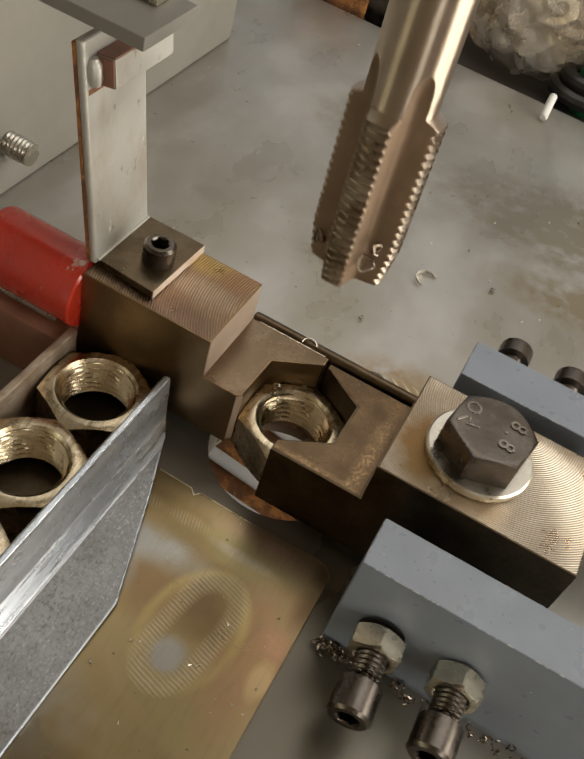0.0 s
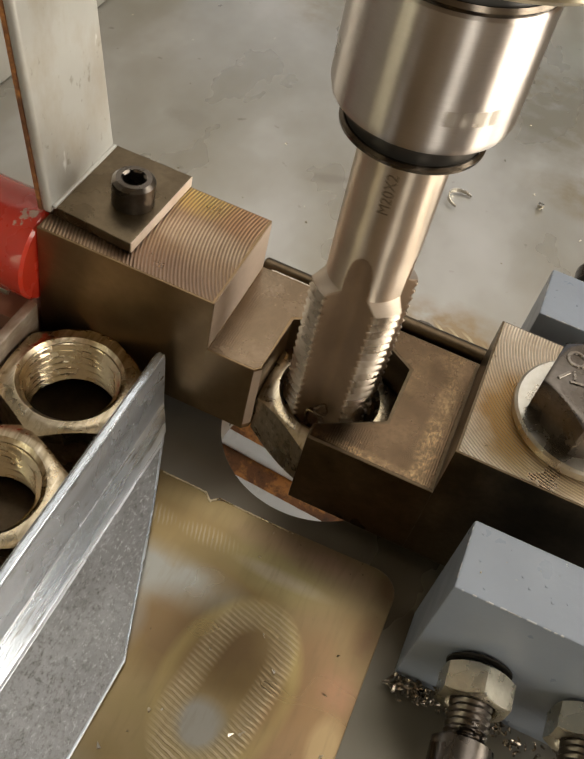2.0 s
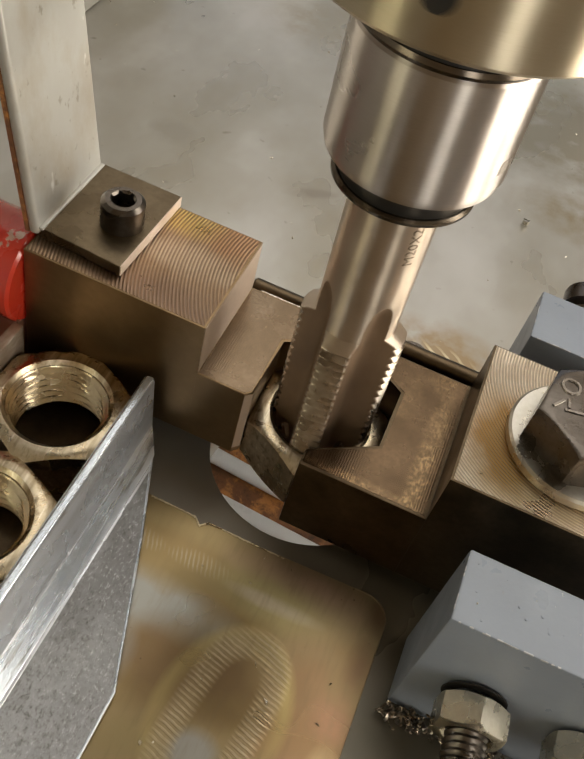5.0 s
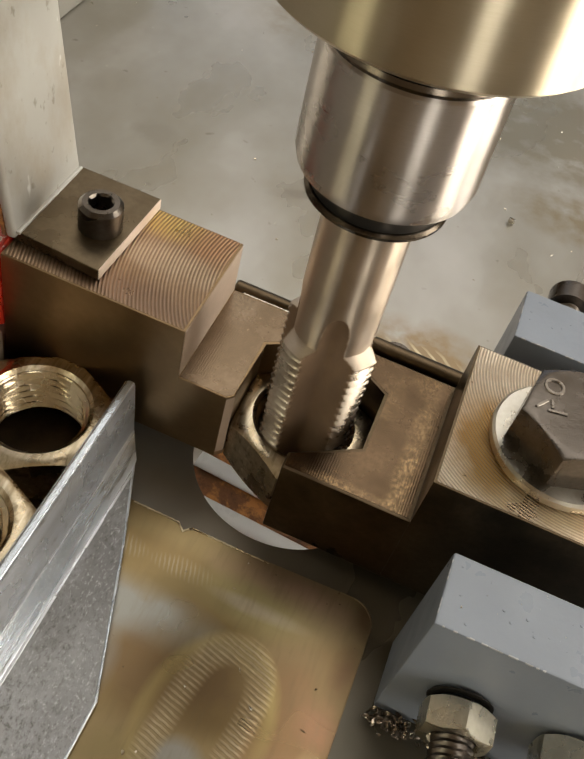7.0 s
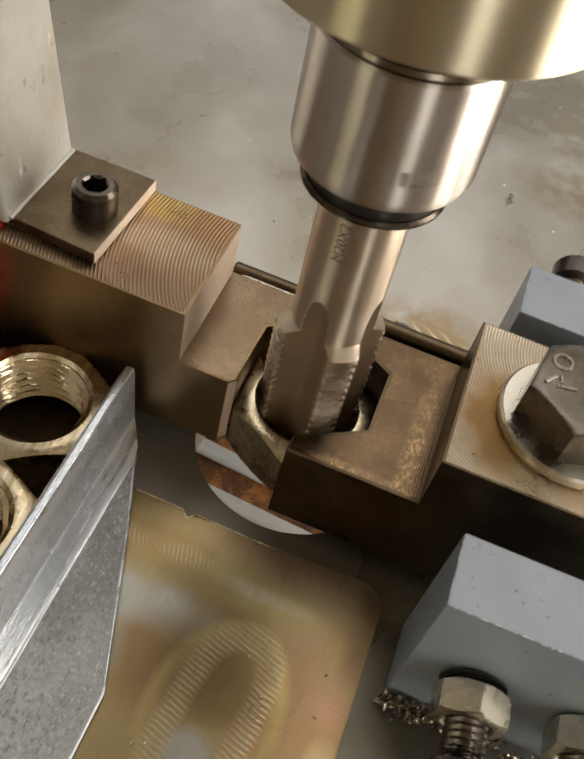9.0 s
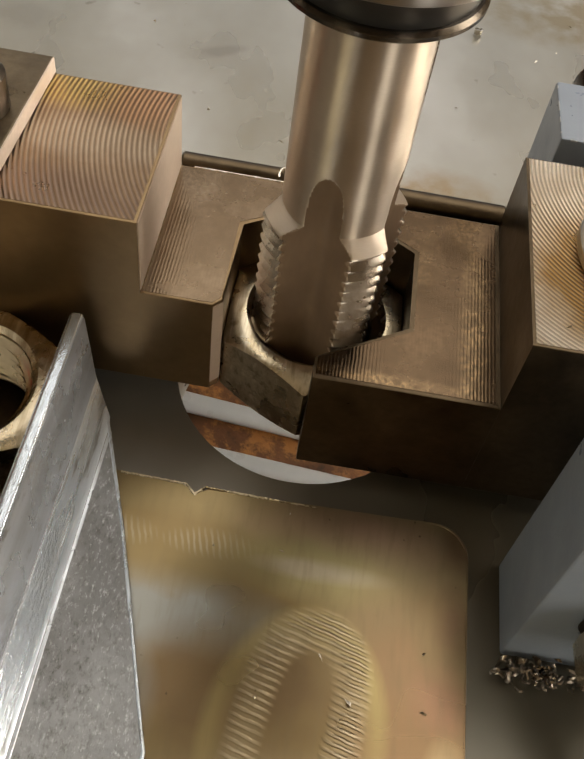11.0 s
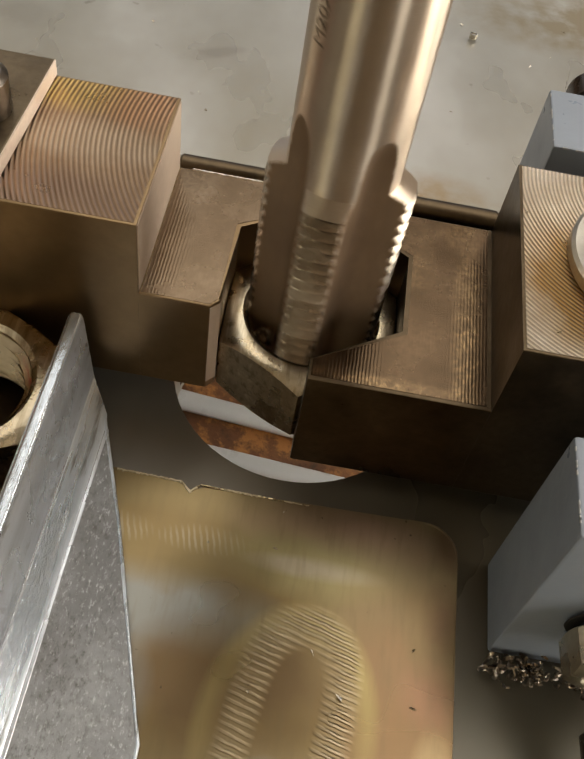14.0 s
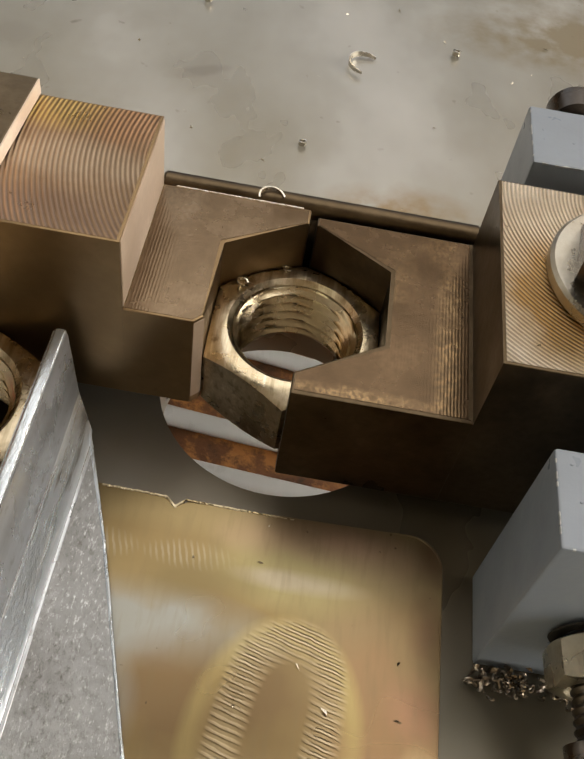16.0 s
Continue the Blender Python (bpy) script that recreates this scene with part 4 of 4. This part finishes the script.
def brass_sheet():
    s = thing("cover_sheet", (0.1, -6.0, 0.0), label="burnished brassy cover sheet with a rounded corner", category="cover sheet")
    pts = [(-3.4, -18.0), (2.82, -18.0)]
    cx, cy = 2.82 - 0.55, 3.64 - 0.55
    pts += [(cx + 0.55 * math.cos(a), cy + 0.55 * math.sin(a)) for a in (math.pi / 2 * i / 10 for i in range(11))]
    pts += [(-1.3, 3.57), (-1.42, 3.5), (-1.5, 3.42), (-1.58, 3.53), (-1.7, 3.58), (-3.4, 3.68)]
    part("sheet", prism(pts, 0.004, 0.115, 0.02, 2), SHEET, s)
    rng = random.Random(11)
    # ragged burr along the cut edge and round the notch
    bm = bmesh.new()
    last = None
    for k in range(150):
        x = -2.7 + 3.1 * k / 149
        notch = max(0.0, 1 - abs(x + 1.5) / 0.15)
        y = 3.595 - 0.02 * (x + 1.5) - 0.15 * notch + rng.uniform(-0.006, 0.006)
        w = rng.uniform(0.015, 0.045) * (1 + 0.8 * notch) * min(1.0, (149 - k) / 40 + 0.2)
        z = 0.118 + rng.uniform(0.0, 0.014)
        ring = [bm.verts.new(q) for q in ((x, y - w, 0.1), (x, y - w * 0.6, z), (x, y + 0.008, z), (x, y + 0.012, 0.06))]
        if last:
            bridge(bm, last, ring)
        else:
            bm.faces.new(ring)
        last = ring
    bm.faces.new(last[::-1])
    part("burr", bm, BURR, s, "ragged bright burr along the cut edge")
    # thin rubbed rim round the corner
    path = [(2.0, 3.63), (cx, cy + 0.54)] + [(cx + 0.54 * math.cos(a), cy + 0.54 * math.sin(a)) for a in (math.pi / 2 * (1 - i / 8) for i in range(1, 9))] + [(2.81, y) for y in (2.0, 0.0, -3.0, -8.0)]
    bm = bmesh.new()
    rings = [[bm.verts.new((x + 0.018 * math.cos(u), y + 0.018 * math.cos(u), 0.105 + 0.018 * math.sin(u))) for u in (2 * math.pi * i / 6 for i in range(6))] for x, y in path]
    for a, b in zip(rings, rings[1:]):
        bridge(bm, a, b)
    bm.faces.new(rings[0][::-1]), bm.faces.new(rings[-1])
    part("rim", bm, SHEET, s, "thin rubbed rim")


brass_sheet()


# ---- red air cylinder ----
def red_cylinder():
    c = thing("air_cylinder", (-6.7, -0.45, 3.0), (0, -90, 0), "red enamelled air cylinder with chipped paint behind the jaw", "air cylinder")
    part("tube", lathe([(0, -0.23), (1.04, -0.23), (1.1, -0.17), (1.1, 2.85), (0.95, 3.05), (0, 3.05)], 48), RED, c)
    part("rod", lathe([(0, 3.05), (0.42, 3.05), (0.42, 6.4), (0, 6.4)], 24), STEEL, c)
    part("seam", box(-0.62, -0.45, -1.06, -0.9, 0.15, 2.85, 0.04), ZINC, c, "pale seam along the tube")
    part("foot", box(-3.0, -0.95, -1.3, 1.6, -0.15, 3.4, 0.05), COPPER, c, "brown mounting block")


red_cylinder()


# ---- housing and far clutter ----
def housing():
    h = thing("machine_housing", (-17.2, 5.0, 0.0), label="pale grey painted machine housing with a protruding bolt", category="housing")
    part("shell", box(-4.0, 4.0, -20, 15.2, 0, 16, 0.15, 3), PALE_PAINT, h)
    bm = bmesh.new()
    rings = [loop(bm, lambda t, z=z: 0.42 - 0.05 * saw(z / 0.15 - t / 6.2832), lambda t, z=z: z, 28) for z in (0.025 * k for k in range(41))]
    for a, b in zip(rings, rings[1:]):
        bridge(bm, a, b)
    bm.faces.new(rings[-1])
    bmesh.ops.transform(bm, matrix=Matrix.Rotation(radians(90), 4, "Y"), verts=bm.verts)
    bmesh.ops.translate(bm, verts=bm.verts, vec=(4.0, -0.6, 2.05))
    part("bolt_end", bm, ZINC, h, "threaded steel bolt end")


housing()


def far_shelf():
    s = thing("rear_shelf", (0, 35.4, -0.5), label="shelf behind the machine table, coloured dark for the shadow there", category="shelf")
    # dark colour stands in for the shadow behind the table and round the bag
    part("board", box(-34, 34, -7.6, 14, -0.6, 0, 0.05), DARK, s)
    part("back_panel", box(-34, 34, 14, 14.6, -0.6, 14, 0.05), DARK, s)
    for x in (-33, 32):
        part("leg", box(x, x + 1, 2, 3, -89.5, -0.6, 0.05), DARK, s)
    block = thing("rusty_block", (-11.9, 29.6, -0.5), (0, 0, 12), "rusty brown steel block on the dark shelf", "block")
    part("body", box(-1.9, 1.9, -1.6, 1.6, 0, 3.4, 0.15), RUST, block)
    iron = thing("dark_casting", (-8.0, 30.4, -0.5), (0, 0, 5), "dark cast iron block on the dark shelf", "block")
    part("body", box(-2.0, 2.0, -1.8, 1.8, 0, 3.0, 0.25), OXIDE, iron)
    part("boss", lathe([(0, 3.0), (0.9, 3.0), (0.8, 3.5), (0, 3.5)], 24), OXIDE, iron)
    # crumpled bag
    bag = thing("plastic_bag", (-1.7, 32.4, -0.5), label="crumpled clear plastic bag of yellow parts", category="bag")
    bm = bmesh.new()
    bmesh.ops.create_icosphere(bm, subdivisions=5, radius=1.0)
    for v in bm.verts:
        d = v.co.copy()
        k = 1 + 0.16 * noise.noise(d * 2.2) + 0.1 * noise.noise(d * 5.5) - 0.12 * abs(noise.noise(d * 4.0 + Vector((3, 1, 7))))
        v.co = Vector((d.x * 4.0 * k, d.y * 3.2 * k, max(0.0, 2.4 + d.z * 2.9 * k)))
    part("film", bm, BAG, bag, "", 25.0)
    bm = bmesh.new()
    for i in range(16):
        a = i * 2.399
        b2 = bmesh.new()
        lathe([(0.5, 0), (0.95, 0), (1.0, 0.1), (1.0, 0.3), (0.95, 0.4), (0.5, 0.4)], 24, b2, True)
        bmesh.ops.transform(b2, matrix=pose(2.2 * math.cos(a), 1.6 * math.sin(a), 1.4 + 0.2 * i, 60 + 30 * math.sin(i * 1.7), 30 * math.cos(i * 2.3), 0), verts=b2.verts)
        tmp = bpy.data.meshes.new("ring")
        b2.to_mesh(tmp)
        b2.free()
        bm.from_mesh(tmp)
        bpy.data.meshes.remove(tmp)
    part("rings", bm, YELLOW_ZINC, bag, "yellow plated rings")
    bottle = thing("green_handle", (2.5, 29.9, -0.5), (0, 0, 0), "green plastic screwdriver handle standing on the shelf", "tool")
    bm = lathe([(0, 0), (0.9, 0), (1.1, 0.3), (1.0, 2.2), (1.15, 3.4), (0.7, 4.2), (0, 4.3)], 28)
    part("grip", bm, GREEN, bottle)
    pen = thing("white_tube", (1.0, 26.5, 0.48), (-70, 0, 3), "short white plastic tube on the table", "tube")
    part("tube", lathe([(0, -0.8), (0.15, -0.8), (0.2, -0.73), (0.2, 0.73), (0.15, 0.8), (0, 0.8)], 20), WHITE_PLASTIC, pen)
    hose = thing("black_hose", (2.4, 29.9, -0.5), label="coiled black rubber hose on the shelf", category="hose")
    bm = bmesh.new()
    last = None
    for k in range(121):
        a = k / 120 * 4.4 * math.pi
        rr = 1.55 + 0.3 * math.sin(a * 0.37)
        c = Vector((rr * math.cos(a), rr * math.sin(a) * 0.8, 0.45 + 0.012 * k))
        ring = [bm.verts.new(c + Vector((math.cos(a), math.sin(a), 0)) * 0.4 * math.cos(u) + Vector((0, 0, 0.4 * math.sin(u)))) for u in (2 * math.pi * i / 10 for i in range(10))]
        if last:
            bridge(bm, last, ring)
        last = ring
    part("coil", bm, RUBBER_AND_SHADE, hose)


far_shelf()


# ---- chips ----
def curl(radius, turns, width, rise, steps=40, wob=0.0):
    bm = bmesh.new()
    last = None
    for k in range(steps + 1):
        a = turns * 2 * math.pi * k / steps
        r = radius * (1 + wob * math.sin(3 * a))
        c, s = math.cos(a), math.sin(a)
        z = 0.03 + rise * k / steps
        w = width * (0.4 + 0.6 * math.sin(math.pi * min(1, max(0.05, k / steps))))
        ring = [bm.verts.new((rr * c, rr * s, z + zz)) for rr, zz in ((r, 0), (r + 0.03, 0.0), (r + 0.03, w), (r, w))]
        if last:
            bridge(bm, last, ring)
        last = ring
    return bm


def chips():
    rng = random.Random(4)
    for x, y, r, turns, w, a in ((0.69, 10.62, 0.42, 0.55, 0.16, 60), (-0.75, 1.98, 0.2, 0.5, 0.06, 20), (2.96, 11.83, 0.07, 1.3, 0.14, 0), (-0.5, 7.1, 0.06, 1.2, 0.1, 40), (-3.6, 12.3, 0.07, 1.0, 0.1, 80), (-0.98, 0.74, 0.07, 0.8, 0.05, 10), (-0.3, 1.22, 0.06, 0.7, 0.05, 70)):
        z = 1.9 if y < 1.5 else 2.72 if y < 3 else 0.0
        c = thing("metal_chip", (x, y, z), (0, 0, a), "bright curled metal chip lying loose", "metal chip", "loose metal chips")
        part("curl", curl(r, turns, w, 0.05, 24), CHIP, c)
    # crumbs, uncounted
    bm = bmesh.new()
    for i in range(150):
        x, y = rng.uniform(-13, 12), rng.uniform(3.0, 25)
        if i < 25:
            x, y = rng.uniform(-1.2, 2.7), rng.uniform(-9, -2.6)
        s = rng.uniform(0.02, 0.075)
        z = 0.0 if y > 0 else 0.11
        q = [Vector((rng.uniform(-1, 1), rng.uniform(-1, 1), rng.uniform(0, 1))) * s + Vector((x, y, z)) for _ in range(4)]
        v = [bm.verts.new(p) for p in q]
        for f in ((0, 1, 2), (0, 2, 3), (0, 3, 1), (1, 3, 2)):
            bm.faces.new([v[k] for k in f])
    for i in range(24):
        x, y, z = rng.uniform(3.6, 9), rng.uniform(-4.1, -3.0), 3.75
        if i > 12:
            x, y, z = rng.uniform(2.8, 7.5), rng.uniform(-1.8, 1.5), 4.14
        s = rng.uniform(0.015, 0.05)
        v = [bm.verts.new(Vector((rng.uniform(-1, 1), rng.uniform(-1, 1), rng.uniform(0, 0.8))) * s + Vector((x, y, z))) for _ in range(4)]
        for f in ((0, 1, 2), (0, 2, 3), (0, 3, 1), (1, 3, 2)):
            bm.faces.new([v[k] for k in f])
    tagged(link("metal_crumbs", bm, CHIP), "fine bright metal crumbs scattered on the table", "metal crumbs", kind="stuff")
    bm = bmesh.new()
    for i in range(120):
        x, y = 3.5 + 5.5 * rng.random(), -4.5 + rng.gauss(0, 0.13)
        if i < 40:
            x, y = 3.42 + rng.random() * 0.8, -4.5 + rng.gauss(0, 0.09)
        b2 = curl(rng.uniform(0.025, 0.075), rng.uniform(0.2, 0.8), rng.uniform(0.03, 0.09), 0.1, 10, 0.35)
        bmesh.ops.transform(b2, matrix=pose(x, y, 0.06 + 0.1 * rng.random(), rng.uniform(-60, 60), rng.uniform(-60, 60), rng.uniform(0, 360)), verts=b2.verts)
        tmp = bpy.data.meshes.new("swarf")
        b2.to_mesh(tmp)
        b2.free()
        bm.from_mesh(tmp)
        bpy.data.meshes.remove(tmp)
    tagged(link("swarf", bm, TAP_EDGE), "oily curled swarf along the foot of the stop block", "swarf", kind="stuff")


chips()


# ---- tap in its holder ----
def tap_tool():
    tool = thing("thread_tap", (0, 0, 8), label="steel hand tap stamped M20X2 in a polished holder", category="tap")
    LANDS = 90.0

    def offset(a):
        # angle from the middle of the nearest land, degrees
        return abs((math.degrees(a) - 40 + LANDS / 2) % LANDS - LANDS / 2)

    def radius(a, z):
        u = offset(a)
        lead = min(1.045, 0.905 + 0.14 * z / 0.9)
        if z < 4.1:
            out = lead - 0.115 * saw(z / 0.2 - a / (2 * math.pi))
        else:
            out = max(0.775, 1.045 - (z - 4.1) * 1.7)
        if u <= 15:
            return out
        chord = 1.045 * math.cos(radians(30)) / math.cos(radians(45 - u))
        f = (u - 15) / 30
        rise = min(1.0, max(0.0, (z - 3.75) / 1.75))
        flute = chord - 0.3 * math.sin(math.pi / 2 * f) ** 0.8 + 0.45 * rise ** 5
        return min(out, flute * lead / 1.045)

    n = 288
    zs = [0.02 + 0.025 * k for k in range(164)] + [4.1 + 0.018 * k for k in range(1, 78)]
    head = bmesh.new()
    lands = [bmesh.new() for _ in range(4)]
    flutes = [bmesh.new() for _ in range(4)]
    angles = [2 * math.pi * i / n for i in range(n)]
    rings = [[Vector((radius(a, z) * math.cos(a), radius(a, z) * math.sin(a), z)) for a in angles] for z in zs]
    made = {}

    def corner(bm, i, k):
        key = (id(bm), i, k)
        if key not in made:
            made[key] = bm.verts.new(rings[k][i])
        return made[key]
    for k in range(len(zs) - 1):
        for i in range(n):
            j = (i + 1) % n
            mid = angles[i] + math.pi / n
            on_land = offset(mid) < 15 and zs[k] < 4.09
            in_flute = offset(mid) >= 15 and zs[k] < 5.4 and radius(mid, zs[k]) < (1.0 if zs[k] < 4.1 else max(0.77, 1.04 - (zs[k] - 4.1) * 1.7))
            bm = lands[int(((math.degrees(mid) + 5) % 360) // 90)] if on_land else flutes[int(((math.degrees(mid) - 40) % 360) // 90)] if in_flute else head
            bm.faces.new([corner(bm, i, k), corner(bm, j, k), corner(bm, j, k + 1), corner(bm, i, k + 1)])
    tip = bmesh.new()
    tip.faces.new([tip.verts.new(rings[0][i]) for i in range(n)])
    part("tip", tip, FLUTE, tool, "flat ground tip")
    head.faces.new([corner(head, i, len(zs) - 1) for i in range(n)])
    part("cutting_head", head, SHANK, tool, "fluted cutting head of brown oiled steel", 40.0)
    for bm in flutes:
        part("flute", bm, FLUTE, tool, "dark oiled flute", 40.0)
    for bm in lands:
        part("land", bm, TAP_EDGE, tool, "bright threaded cutting land", 40.0)
    part("shank", lathe([(0, 5.44), (0.775, 5.44), (0.775, 7.95), (0, 7.95)], 56), SHANK, tool, "ground steel shank")
    part("seal_ring", lathe([(0.78, 7.37), (1.14, 7.37), (1.19, 7.41), (1.19, 7.46), (1.14, 7.5), (0.78, 7.5)], 64, closed=True), RING, tool, "dark snap ring")
    # this ring and the neck below are black to paint the gaps' shade
    part("recess", lathe([(0.78, 7.502), (1.1, 7.502), (1.16, 7.7), (1.3, 7.88), (0.78, 7.88)], 64, closed=True), RUBBER_AND_SHADE, tool, "recess above the ring, its shade painted black")
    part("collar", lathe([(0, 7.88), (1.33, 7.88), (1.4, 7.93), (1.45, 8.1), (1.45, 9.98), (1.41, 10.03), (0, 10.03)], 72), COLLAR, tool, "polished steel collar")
    part("neck", lathe([(0, 10.03), (1.4, 10.03), (1.4, 10.72), (0, 10.72)], 64), RUBBER_AND_SHADE, tool, "recess under the holder, its shade painted black")
    part("neck_ring", lathe([(1.405, 10.034), (1.43, 10.034), (1.46, 10.1), (1.43, 10.17), (1.405, 10.17)], 64, closed=True), RING, tool, "dark snap ring")
    part("holder", lathe([(0, 10.72), (1.5, 10.72), (2.4, 10.74), (2.5, 10.83), (2.5, 14.4), (2.3, 14.7), (0, 14.7)], 80), HOLDER, tool, "wide brassy steel tap holder")
    part("spindle", lathe([(0, 14.7), (1.9, 14.7), (1.9, 45.0), (0, 45.0)], 48), STEEL, tool)
    # flat black disc on the holder paints the dark of a screw hole
    bm = lathe([(0, 0), (0.2, 0), (0.215, 0.05), (0.205, 0.085), (0, 0.085)], 24)
    bmesh.ops.transform(bm, matrix=Matrix.Rotation(radians(222), 4, "Z") @ Matrix.Translation((2.43, 0, 11.45)) @ Matrix.Rotation(radians(90), 4, "Y"), verts=bm.verts)
    part("set_screw", bm, RUBBER_AND_SHADE, tool, "black disc painted as the shade in the set screw hole")
    for a, z, r, tilt in ((88, 0.75, 0.15, 60), (93, 1.15, 0.1, -40), (183, 0.9, 0.12, 50), (266, 0.7, 0.17, 70), (273, 1.05, 0.1, 20), (355, 0.8, 0.13, -60)):
        bm = curl(r, 1.15, 0.1, 0.09, 26, 0.2)
        bmesh.ops.transform(bm, matrix=Matrix.Rotation(radians(a - 3), 4, "Z") @ Matrix.Translation((0.74, 0, z)) @ Matrix.Rotation(radians(tilt), 4, "X") @ Matrix.Rotation(radians(70), 4, "Y"), verts=bm.verts)
        part("chip", bm, TAP_EDGE, tool, "oily curled chip caught in the flute")
    lettering("M20X2", 0.27, 0.004, STAMP, tool, Matrix.Translation((0, 6.6, 0)) @ Matrix.Rotation(radians(90), 4, "Z"), 0.777, "stamp")
    for k, w in enumerate((0.16, 0.12, 0.2, 0.14)):
        bm = box(-w / 2, w / 2, -0.004, 0.004, -0.12, 0.12, 0)
        bmesh.ops.transform(bm, matrix=Matrix.Rotation(radians(22 + 9 * k), 4, "Z") @ Matrix.Translation((0, -1.449, 8.55)), verts=bm.verts)
        part("worn_stamp", bm, FAINT_STAMP, tool)
    return tool


TAP = tap_tool()


def drill_press():
    press = thing("drill_press", (-34, 6, -90), label="grey painted drill press column with an overhead head", category="drill press")
    part("foot_plate", box(-9, 9, -12, 12, 0, 3, 0.3), GREY_PAINT, press)
    part("column", lathe([(0, 3), (4.5, 3), (4.5, 158), (4.0, 159), (0, 159)], 40), STEEL, press)
    arm = part("arm", prism([(-6, -5), (30, -11), (38, -10), (38, -2), (30, -1), (-6, 5)], 133, 150, 0.8), GREY_PAINT, press)
    bm = lathe([(1.95, 128), (5.4, 128), (5.8, 128.6), (5.8, 152), (1.95, 152)], 48, closed=True)
    bmesh.ops.translate(bm, verts=bm.verts, vec=(34, -6, 0))
    part("spindle_head", bm, GREY_PAINT, press)
    return arm


drill_press()


def motions():
    # height of the tap's tip (cm) over time
    heights = [(0.0, 7.6), (0.5, 3.93), (0.7, 2.55), (0.85, 1.68), (1.0, 1.42), (1.5, 1.3), (9.2, 0.22), (11.25, -0.06), (11.4, -0.06), (15.7, 1.2), (15.8, 4.5), (15.9, 10.0), (16.0, 16.0)]
    # turn of the stamp about the axis, degrees, 0 when it faces the front
    turns = [(0.0, -853.0), (0.5, -717.0), (1.0, -610.0), (3.5, 24.0), (7.0, 918.0), (9.2, 1482.0), (10.8, 1872.0), (11.3, 1898.0), (11.4, 1897.0), (11.5, 1893.0), (11.6, 1868.0), (11.8, 1793.0), (12.5, 1431.0), (13.0, 1193.0), (13.5, 916.0), (14.0, 670.0), (14.5, 412.0), (15.0, 168.0), (15.5, -96.0), (16.0, -360.0)]
    # lean of the floating holder, degrees
    leans = [(0.0, -1.2), (0.5, -0.9), (9.2, -0.9), (11.3, 0.45), (16.0, 0.55)]

    def at(table, t):
        for (a, va), (b, vb) in zip(table, table[1:]):
            if t <= b:
                return va + (vb - va) * (t - a) / (b - a)
        return table[-1][1]
    times = [k / 10 for k in range(161)]
    walk(TAP, [(t, pose(0, 0, 0.02, 0, at(leans, t), 0) @ pose(0, 0, at(heights, t) * CM - 0.02, 0, 0, at(turns, t))) for t in times])


motions()
